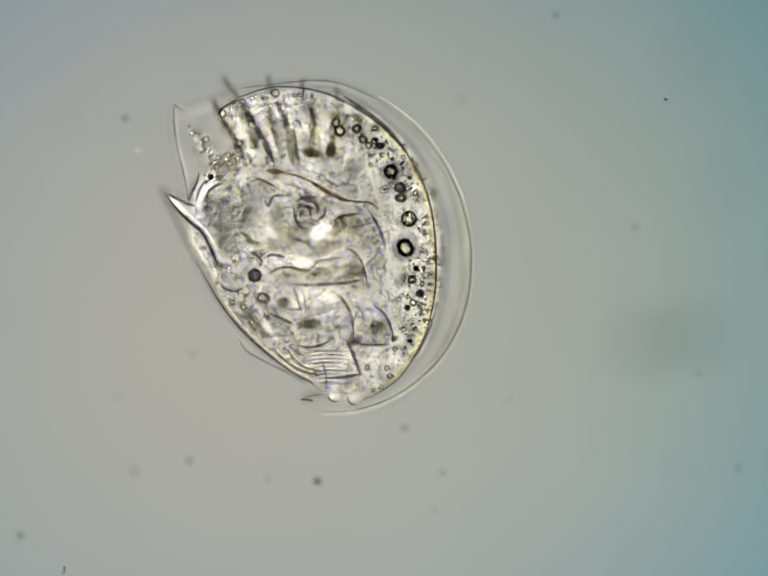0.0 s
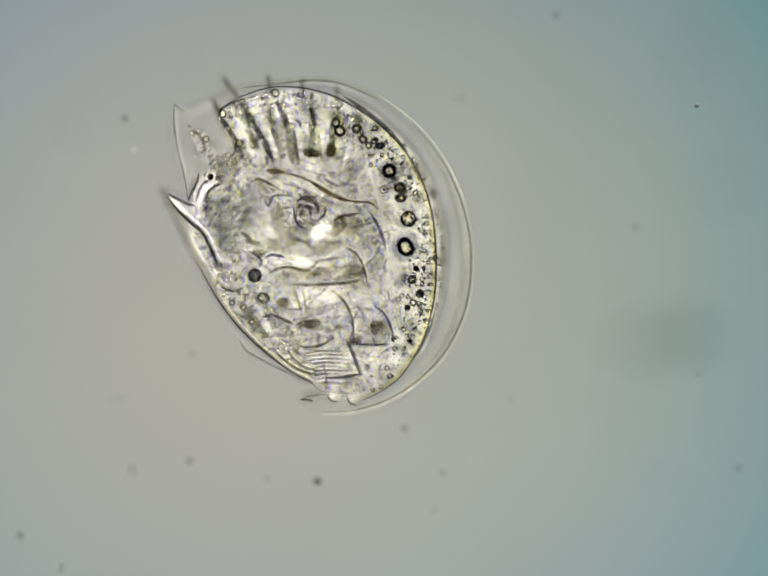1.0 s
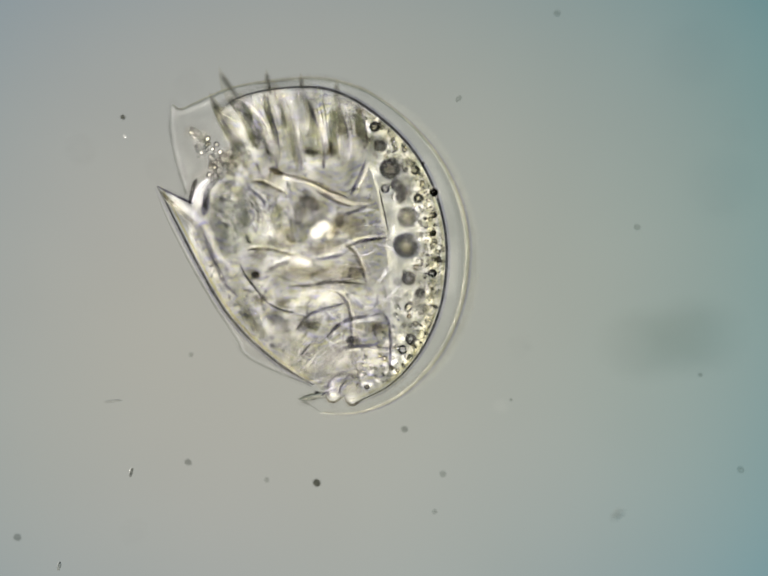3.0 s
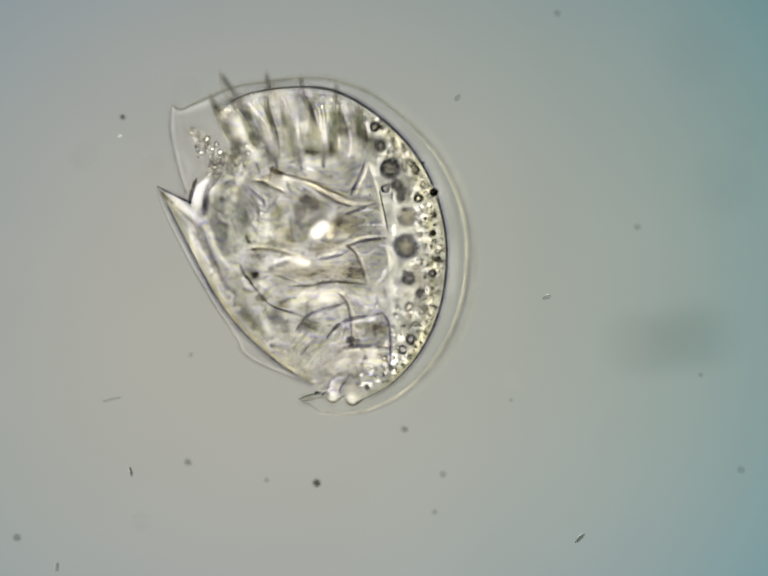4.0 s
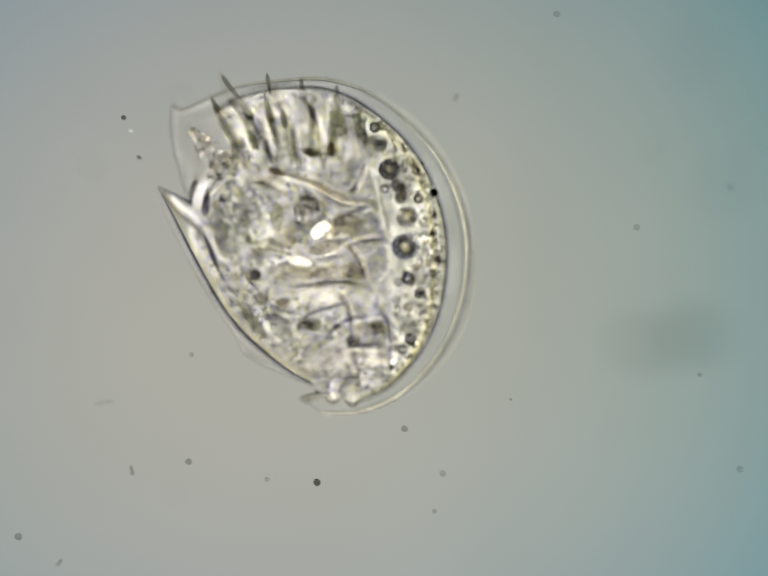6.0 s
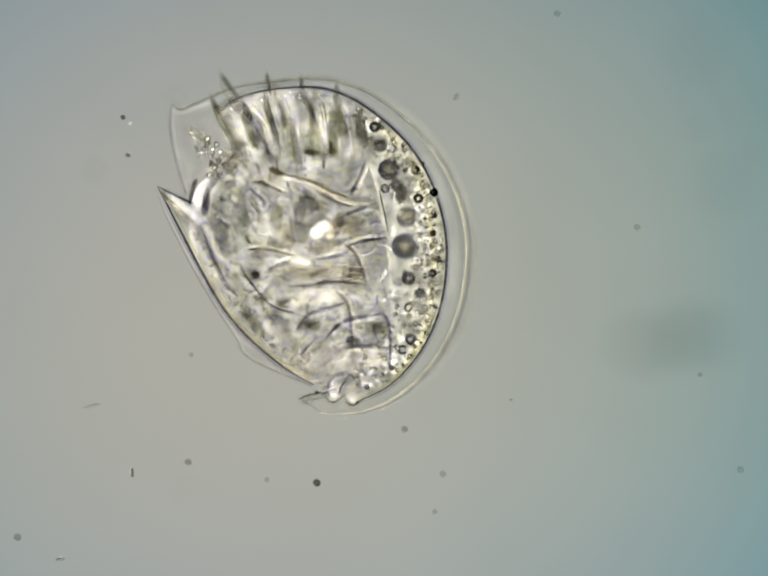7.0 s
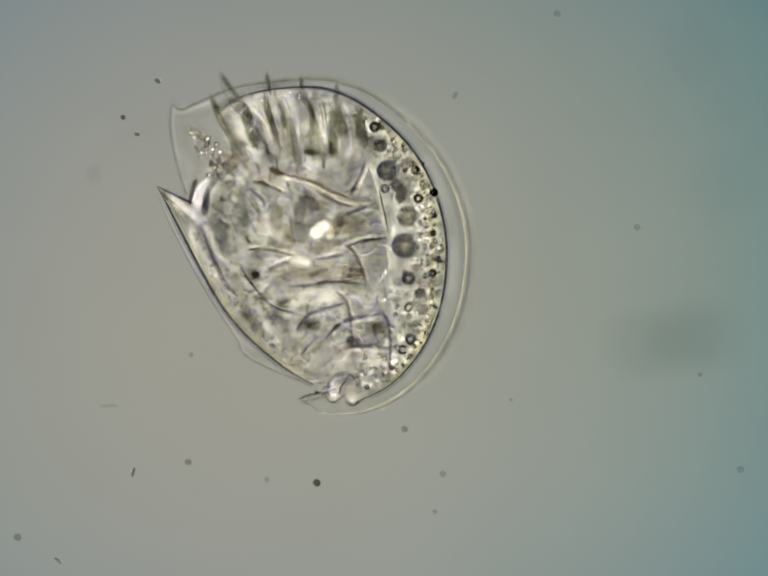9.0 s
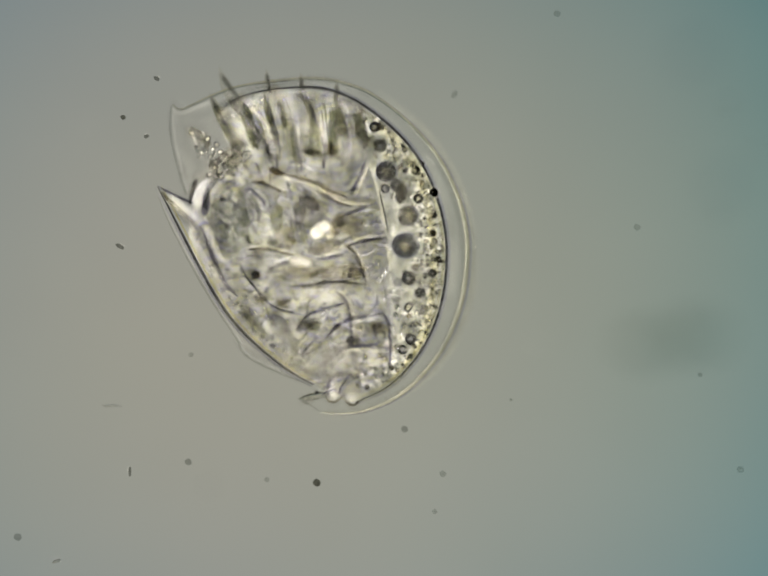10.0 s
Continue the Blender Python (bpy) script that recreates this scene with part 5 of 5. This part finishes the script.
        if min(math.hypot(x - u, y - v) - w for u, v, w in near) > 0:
            drop(x, y, r, (2.5, -1, 10.5, 3.5, -0.5)[k % 5], (OIL_SHADE_FLECK, STREAK, STREAK_BROWN)[k % 3], (CORE, HAZE_WARM, YOLK_WHITE)[k % 3], k=0.8, label="clear round bead")


def grains_and_threads():
    """The fine grain of the flesh and the yolk."""
    rnd = random.Random(4)
    line = spline(BODY_LINE, 10)
    belly = spline(BELLY_LINE, 10)

    def grains(name, rows, mat, label):
        balls(rows, name, mat, ANIMAL, label).matrix_parent_inverse = INTO

    rows, glints = [], []
    for i in range(330):
        q = line[rnd.randrange(42, len(line) - 2)]
        f = rnd.uniform(0.02, 0.31)
        x, y = q[0] + (640 - q[0]) * f, q[1] + (520 - q[1]) * f
        r = rnd.choice((2, 2.5, 3, 3, 4, 4, 5, 6))
        if rnd.random() < 0.36:
            glints.append((x, y, rnd.uniform(-0.004, 0.010), r * 1.5, r * 1.2, r, 0, 0.3))
        else:
            rows.append((x, y, rnd.choice((-0.002, -0.001, 0.0, 0.0115)), r, r, r, 0, 0))
    grains("yolk_granules", rows, GRAIN, "clear round yolk granules")
    rows = []
    for i in range(110):
        u, v = rnd.random(), rnd.uniform(-1, 1)
        if i % 3:
            r = rnd.choice((3, 4, 5, 6))
            x, y = 430 + 70 * u, 352 - 40 * u + 24 * v
        else:
            r = rnd.choice((2, 2.5, 3, 4))
            x, y = 388 + 18 * u + 24 * (v + 1) * (0.3 + 0.7 * u), 262 + 72 * u
        rows.append((x, y, rnd.choice((-0.002, -0.001, 0.0, 0.0115)), r, r, r, 0, 0))
        if i % 4 == 0:
            glints.append((x + 5, y, rnd.uniform(-0.004, 0.012), r, r, r, 0, 0.3))
    lows, highs = [], []
    for i in range(90):
        u, v = rnd.random(), rnd.uniform(-1, 1)
        r = rnd.uniform(2.5, 5.0)
        (lows if i % 2 else highs).append((418 + 86 * u, 350 - 30 * u + 26 * v, rnd.choice((-0.002, 0.0, 0.011)), r * 1.3, r, r, rnd.uniform(0, 3), 0.4))
    for i in range(110):
        q = belly[rnd.randrange(16, 60)]
        g = rnd.uniform(12, 34)
        r = rnd.uniform(2.0, 4.5)
        (lows if i % 2 else highs).append((q[0] + g, q[1] - g * 0.5, rnd.choice((-0.002, 0.0, 0.011)), r * 1.4, r, r, rnd.uniform(0, 3), 0.4))
    for i in range(70):
        u, v = rnd.random(), rnd.uniform(-1, 1)
        r = rnd.uniform(1.8, 3.4)
        (lows if i % 2 else highs).append((392 + 46 * u + (10 + 14 * u) * v, 262 + 72 * u + 10 * v, rnd.choice((-0.001, 0.0112, 0.0118)), r * 1.3, r, r, rnd.uniform(0, 3), 0.4))
    for i in range(190):
        q = line[rnd.randrange(60, len(line) - 22)]
        f = rnd.uniform(0.02, 0.22)
        r = rnd.uniform(1.8, 3.6)
        (lows if i % 2 else highs).append((q[0] + (640 - q[0]) * f, q[1] + (520 - q[1]) * f, rnd.choice((-0.0015, 0.0005, 0.0025, 0.0112)), r * 1.2, r, r, rnd.uniform(0, 3), 0.3))
    specks_dark = []
    for i in range(190):
        q = line[rnd.randrange(52, len(line) - 8)]
        f = rnd.uniform(0.02, 0.16)
        r = rnd.uniform(1.6, 2.8)
        x, y = q[0] + (640 - q[0]) * f, q[1] + (520 - q[1]) * f
        specks_dark.append((x, y, rnd.choice((-0.002, -0.001, 0.011)), r, r, r, 0, 0.2))
        if i % 2:
            glints.append((x + 2.5 * r, y + r, rnd.choice((-0.002, -0.001, 0.011)), r * 1.2, r * 1.2, r, 0, 0.2))
    crowd = spline(UPPER_LINE, 10)
    for i in range(150):
        q = crowd[rnd.randrange(44, 118)]
        f = rnd.uniform(0.03, 0.2)
        r = rnd.uniform(1.6, 3.2)
        row = (q[0] + (640 - q[0]) * f, q[1] + (520 - q[1]) * f, 0.0115, r * 1.2, r, r, rnd.uniform(0, 3), 0.3)
        (glints if i % 3 == 0 else specks_dark).append(row)
    grains("dark_granules", specks_dark, STREAK, "small dark yolk granules")
    grains("dark_lumps", lows, BLOTCH, "dusky lumps in the flesh")
    grains("pale_lumps", highs, HAZE, "pale lumps in the flesh")
    for i in range(150):
        q = belly[rnd.randrange(24, 70)]
        g = rnd.uniform(14, 60)
        r = rnd.choice((2.5, 3, 4, 5))
        rows.append((q[0] + g, q[1] - g * 0.6, rnd.uniform(0.002, 0.014), r, r, r, 0, 0))
        if i % 4 == 0:
            glints.append((q[0] + g + 6, q[1] - g * 0.6, rnd.uniform(-0.004, 0.010), r * 1.6, r, r, 0, 0.3))
    for i in range(70):
        f = rnd.random()
        x, y = ((452 + 62 * f, 236 + 96 * f), (494 + 62 * f, 214 + 120 * f))[i % 2]
        r = rnd.choice((2.5, 3, 4))
        rows.append((x + rnd.uniform(-7, 7), y + rnd.uniform(-6, 6), rnd.uniform(0.008, 0.013), r, r, r, 0, 0))
    for i in range(190):
        f = rnd.random()
        q = line[int(8 + 36 * f)]
        g = rnd.uniform(6, 40)
        r = rnd.choice((2, 2.5, 3, 4))
        rows.append((q[0] - g * 0.2, q[1] + g, rnd.uniform(0.006, 0.014), r, r, r, 0, 0))
    for i in range(420):
        w = rnd.uniform(0, 6.283)
        g = math.sqrt(rnd.random())
        x, y = 615 + 185 * g * math.cos(w) + 30 * g * math.sin(w), 510 + 240 * g * math.sin(w)
        if x < 405 + (y - 420) * 0.6:
            continue
        r = rnd.uniform(1.4, 3.6)
        if i % 4 == 0:
            glints.append((x + 3, y + 3, rnd.uniform(0.004, 0.013), r * 1.8, r * 1.2, r, rnd.uniform(0, 3), 0.3))
        rows.append((x, y, rnd.uniform(-0.003, 0.011), r * 1.3, r, r, rnd.uniform(0, 3), 0))
    grains("flesh_granules", rows, FINE, "clear round granules")
    dusk, olive, white, lilac, pearl = [], [], [], [], []
    for i in range(90):
        w = rnd.uniform(0, 6.283)
        g = math.sqrt(rnd.random())
        x, y = 612 + 195 * g * math.cos(w) + 30 * g * math.sin(w), 525 + 245 * g * math.sin(w)
        if x < 408 + (y - 420) * 0.6:
            continue
        if min(math.hypot(x - 655, y - 466), math.hypot(x - 615, y - 533)) < 34 or (y > 690 and x < 735) or (560 < x < 770 and 588 < y < 645):
            continue
        r = rnd.uniform(3.0, 6.0)
        turn = 0.6 * math.sin(x * 0.02) + 0.9 * math.cos(y * 0.017) + rnd.gauss(0, 0.5)
        (dusk, olive, white, lilac, dusk, dusk, olive)[i % 7].append((x, y, rnd.uniform(0.0095, 0.0125), r * rnd.uniform(1.0, 2.6), r * 0.8, r * 0.5, turn, 0.35))
    for i in range(110):
        q = line[rnd.randrange(48, len(line) - 4)]
        f = rnd.uniform(0.03, 0.24) * (0.55 if q[1] < 420 else 1)
        r = rnd.uniform(2.5, 6)
        (pearl if i % 3 else glints).append((q[0] + (640 - q[0]) * f, q[1] + (520 - q[1]) * f, rnd.uniform(-0.007, -0.001), r * 1.3, r, r * 0.6, rnd.uniform(0, 3), 0.3))
    for x, y, rx, ry in [(868, 444, 10, 8), (872, 488, 9, 11), (878, 512, 9, 12), (874, 552, 12, 8), (836, 350, 13, 7), (851, 386, 9, 9), (790, 312, 14, 7), (862, 470, 10, 6), (846, 540, 10, 6), (850, 425, 9, 7), (872, 590, 8, 10),
                         (800, 735, 7, 14), (804, 760, 8, 6), (828, 734, 8, 10), (862, 690, 6, 14), (874, 652, 6, 12), (864, 668, 7, 9), (850, 710, 8, 9), (858, 642, 6, 8), (880, 630, 5, 14), (818, 690, 8, 9), (826, 318, 10, 6), (808, 402, 6, 10), (803, 470, 5, 12)]:
        pearl.append((x, y, -0.005, rx, ry, 5, 0, 0.4))
    grains("dusky_flesh", dusk, BLOTCH, "dusky lumps in the flesh")
    grains("olive_flesh", olive, BLOTCH_OLIVE, "olive lumps in the flesh")
    grains("white_flesh", white, HAZE_WARM, "white lumps in the flesh")
    grains("white_yolk", pearl, YOLK_WHITE, "white lumps of yolk")
    grains("lilac_flesh", lilac, HAZE_BLUE, "pale lilac lumps in the flesh")
    bm = bmesh.new()
    for i in range(150):
        w = rnd.uniform(0, 6.283)
        g = math.sqrt(rnd.random())
        x, y = 620 + 180 * g * math.cos(w) + 30 * g * math.sin(w), 545 + 215 * g * math.sin(w)
        if x < 410 + (y - 420) * 0.6:
            continue
        d = rnd.gauss(0.5 * math.sin(x * 0.02) + 0.6 * math.cos(y * 0.017), 0.5)
        ln, bow = rnd.uniform(10, 34), rnd.uniform(-8, 8)
        dx, dy = math.cos(d), math.sin(d)
        tube([(x - ln * dx, y - ln * dy), (x - bow * dy, y + bow * dx), (x + ln * dx, y + ln * dy)], rnd.uniform(1.2, 2.6), rnd.choice((0.0105, 0.0115, -0.0015, -0.0005, -0.0025)), n=4, sides=6, bm=bm)
    dark = bmesh.new()
    for i in range(130):
        w = rnd.uniform(0, 6.283)
        g = math.sqrt(rnd.random())
        x, y = 615 + 180 * g * math.cos(w) + 30 * g * math.sin(w), 540 + 225 * g * math.sin(w)
        if x < 412 + (y - 420) * 0.6:
            continue
        d = rnd.gauss(0.9 * math.sin(x * 0.013 + 1) + 0.8 * math.cos(y * 0.015), 0.35)
        ln, bow = rnd.uniform(8, 26), rnd.uniform(-7, 7)
        dx, dy = math.cos(d), math.sin(d)
        tube([(x - ln * dx, y - ln * dy), (x - bow * dy, y + bow * dx), (x + ln * dx, y + ln * dy)], rnd.uniform(1.6, 3.0), rnd.choice((0.0105, 0.0115, -0.0015, -0.0005, -0.0025)), flat=0.6, n=4, sides=6, bm=dark)
    tagged(p("flesh_threads", dark, BLOTCH), "fine dusky threads in the flesh", kind="stuff")
    tagged(p("flesh_threads", bm, LINE_BLUE), "fine clear threads in the flesh", kind="stuff")
    grains("bright_grains", glints, HAZE_WARM, "small bright white grains")


def animal():
    shell_parts()
    flesh_sheets()
    tooth_and_mouth()
    bristles()
    brow()
    gullet()
    gut()
    limbs()
    drops()
    grains_and_threads()
    tagged(ANIMAL, "translucent shelled water animal lying on its side", "water animal")


def specks():
    for x, y, r in [(826, 876, 8), (647, 985, 9), (385, 943, 8), (1300, 464, 8), (904, 967, 8), (1511, 958, 8), (37, 1096, 9), (1137, 28, 8), (1429, 765, 5), (887, 1044, 6), (252, 240, 6), (545, 979, 6), (390, 724, 6), (1043, 816, 4)]:
        d = finish("dust_speck", blob(x, y, r * 0.9, r * 0.82, 0.002, r, 30, 0.1, sub=3), DENSE if (x, y) in ((647, 985), (252, 240)) else MID_SPECK if x in (826, 37, 385) else SPECK)
        tagged(d, "small round grey dust speck in the water", "dust speck", "specks in the water")
    for x, y, rx, ry in [(1448, 690, 58, 28), (1366, 706, 66, 24), (1442, 85, 36, 22), (1500, 378, 36, 30)]:
        tagged(finish("dirt_smear", blob(x, y, rx, ry, -0.0855, 8, 0, 0.4), SMEAR if y > 600 else THIN_SMEAR), "blurred grey smear of dirt under the slide", "dirt smear", "smears under the slide")


def swimmer(name, material, length, width, label, category):
    """A small body round its own middle, lying along x."""
    bm = bmesh.new()
    vs = bmesh.ops.create_icosphere(bm, subdivisions=3, radius=1)["verts"]
    for v in vs:
        k = 1 + 0.2 * noise.noise(v.co * 1.3 + Vector((length, width, 0)))
        v.co = Vector((v.co.x * length * k, v.co.y * width * k, v.co.z * width)) * U
    ob = tagged(finish(name, bm, material), label, category, "bacteria in the water")
    if material in (GERM, GREY_GERM):
        # the bright half of the optical halo, put in as a milky blob
        bm = bmesh.new()
        for v in bmesh.ops.create_icosphere(bm, subdivisions=2, radius=1)["verts"]:
            v.co = Vector((v.co.x * length * 0.6 + length * 0.3, v.co.y * width * 0.45 + width, v.co.z * width * 0.4)) * U
        part("bright_side", bm, HAZE, ob, "halo light put in as a pale blob beside the bacterium")
    return ob


def swim(ob, rows):
    """Rows of seconds, plan x, plan y, height in plan millimetres, turn in degrees."""
    keys = []
    for t, x, y, h, turn in rows:
        q = at(x, y, h * 0.001)
        keys.append((t, pose(q.x, q.y, q.z, 0, 0, turn)))
    walk(ob, keys)


def motions():
    grain = "tiny dark grain drifting in the water"
    rod = "short rod-shaped bacterium turning in the water"
    swim(swimmer("bacterium", HAZE, 5, 3.5, "tiny bright grain drifting in the water", "bacterium"),
         [(0, 279, 305, 2, 0), (0.5, 274, 308, 2, 30), (1, 270, 303, 2, 60), (1.5, 272, 303, 2, 40), (2, 256, 291, 1, 20), (2.5, 256, 281, 0, -40), (4, 246, 278, 0, 0), (4.5, 239, 289, 0, 20), (5, 251, 293, 0, 0),
          (5.5, 267, 282, 2, 0), (7, 266, 252, 0, 30), (7.5, 262, 265, 1, 50), (8, 230, 262, -26, 0), (10, 160, 240, -36, 0)])
    swim(swimmer("bacterium", GREY_GERM, 5.5, 4.2, grain, "bacterium"),
         [(0, 320, 345, -36, 0), (4.5, 298, 330, -26, 0), (5, 291, 322, -1, 0), (5.5, 291, 321, 0, -30), (7, 262, 317, 2, -20), (7.5, 284, 262, 0, 40), (8, 285, 262, 0, 0), (8.5, 295, 272, 0, 20), (9, 280, 274, 0, 0), (9.5, 291, 285, 0, 0), (10, 299, 278, 0, 20)])
    swim(swimmer("bacterium", GREY_GERM, 6.5, 4.4, grain, "bacterium"),
         [(0, 380, 120, -36, 0), (7.5, 345, 195, -26, 0), (8, 321, 182, 0, 30), (8.5, 324, 166, 0, 0), (9, 322, 165, 0, -40), (9.5, 322, 163, 0, -20), (10, 320, 160, 0, -30)])
    swim(swimmer("bacterium", GREY_GERM, 10, 4.4, rod, "bacterium"),
         [(0, 120, 250, -36, 0), (8.8, 185, 350, -30, -60), (9.4, 217, 398, 6, -60), (9.5, 238, 432, 2, -70), (9.7, 243, 470, 1, -60), (10, 245, 503, 0, -30)])
    swim(swimmer("bacterium", GREY_GERM, 10, 3.2, rod, "bacterium"),
         [(0, 268, 965, -2, 85), (2, 265, 962, -1, 92), (2.5, 268, 965, -1, 68), (4, 268, 963, -1, 105), (4.5, 268, 964, -1, 112), (5, 270, 963, -1, 112), (5.5, 267, 961, -1, 110), (7, 270, 965, 0, 92), (7.5, 270, 966, 0, 90),
          (8, 266, 965, 0, 110), (8.5, 268, 965, 0, 104), (9, 272, 964, 0, 76), (9.5, 268, 965, 0, 88), (10, 265, 963, 0, 90)])
    swim(swimmer("bacterium", GHOST, 20, 3, "pale thread-like bacterium drifting in the water", "bacterium"),
         [(0, 240, 812, -1, 5), (2.5, 234, 820, -1, 3), (4, 228, 816, -1, 14), (4.5, 227, 822, -2, 14), (5.5, 222, 822, -2, 10), (7.5, 183, 830, -1, 12), (9, 222, 829, -1, 2), (10, 228, 829, -1, 0)])
    swim(swimmer("bacterium", GERM, 9, 3.5, rod, "bacterium"),
         [(0, 130, 1165, 12, 80), (1.5, 120, 1160, 2, 80), (2.5, 122, 1155, 0, 75), (5, 115, 1160, 0, 90), (7, 123, 1142, 0, 10), (7.5, 115, 1148, 0, 45), (8, 116, 1155, 0, 50), (8.5, 118, 1148, 0, 45), (9, 118, 1145, 0, -40), (9.5, 107, 1143, 0, 40), (10, 115, 1146, 0, 20)])
    swim(swimmer("bacterium", GERM, 7, 4, rod, "bacterium"), [(0, 240, 1110, -36, 0), (4, 280, 1070, -24, 30), (4.5, 293, 1050, -3, 35), (5, 312, 1030, -22, 30), (10, 420, 1000, -36, 0)])
    swim(swimmer("bacterium", GREY_GERM, 4.6, 3.8, grain, "bacterium"), [(0, 1359, 203, 13, -20), (0.7, 1388, 212, 13, -15), (1, 1422, 217, 12, -5), (1.4, 1440, 228, -20, -10), (2.2, 1500, 250, -34, 0), (10, 1560, 300, -36, 0)])
    swim(swimmer("bacterium", GERM, 9, 4, rod, "bacterium"),
         [(0, 1010, 760, -36, 0), (3.3, 1080, 690, -24, 40), (3.8, 1105, 630, -2, 0), (4.3, 1137, 545, -3, 50), (4.5, 1153, 476, -3, 10), (4.8, 1186, 418, -2, -50), (5.3, 1270, 340, 2, 20), (5.5, 1283, 322, 3, 0), (5.9, 1330, 300, -26, 0), (10, 1500, 200, -36, 0)])
    swim(swimmer("bacterium", SPECK, 6, 5, grain, "bacterium"), [(0, 1480, 420, -36, 0), (4.8, 1495, 390, -26, 0), (5.3, 1500, 376, 3, 0), (5.7, 1498, 378, 5, 0), (6.5, 1490, 390, -30, 0), (10, 1480, 430, -36, 0)])
    swim(swimmer("bacterium", HAZE, 6, 4, "tiny bright grain drifting in the water", "bacterium"), [(0, 960, 960, -36, 0), (2.4, 1005, 880, 12, 0), (2.7, 1015, 855, 2, 30), (3.2, 1030, 820, -24, 0), (10, 1100, 700, -36, 0)])
    swim(swimmer("bacterium", SPECK, 9, 5, "grey oval bacterium drifting in the water", "bacterium"), [(0, 942, 200, -3, 40), (2.5, 938, 201, -3, 40), (4.5, 933, 199, -3, 50), (7.5, 931, 196, -3, 60), (10, 928, 192, -3, 50)])
    swim(swimmer("bacterium", GREY_GERM, 13, 3.8, rod, "bacterium"),
         [(0, 1400, 960, -36, 20), (2.7, 1290, 1040, -30, 30), (3.4, 1230, 1075, 12, 40), (3.8, 1200, 1093, -2, 42), (4.0, 1184, 1099, -3, 42), (4.2, 1166, 1122, -3, 48), (4.3, 1163, 1124, -3, 52), (4.5, 1158, 1174, -3, 78), (4.7, 1148, 1215, -3, 60), (10, 1100, 1420, -22, 30)])
    # the oil drops creep a little in the living flesh
    creep = ([(0, 0, 2), (2.5, 1, -2), (5, 0, 0), (7.5, -2, -1), (10, -1, -2)], [(0, 1, 3), (1, -2, 2), (2.5, 1, -1), (5, 0, -1), (7.5, -3, 1), (10, -7, 4)], [(0, 3, 3), (2.5, 2, 0), (5, 0, 0), (7.5, 0, 0), (10, 3, -2)],
             [(0, 0, 0), (1, -3, -1), (2.5, -1, -4), (5, -2, -4), (7.5, -4, -3), (10, -8, 1)], [(0, 0, 0), (2.5, 1, -3), (5, 0, -3), (10, 0, -4)], [(0, 0, 0), (1, -1, 0), (5, -3, -4), (10, 0, -6)])
    for ob, rows in zip(DROPS, creep):
        walk(ob, [(t, pose(dx * U, -dy * U, 0)) for t, dx, dy in rows])


setting()
animal()
specks()
motions()
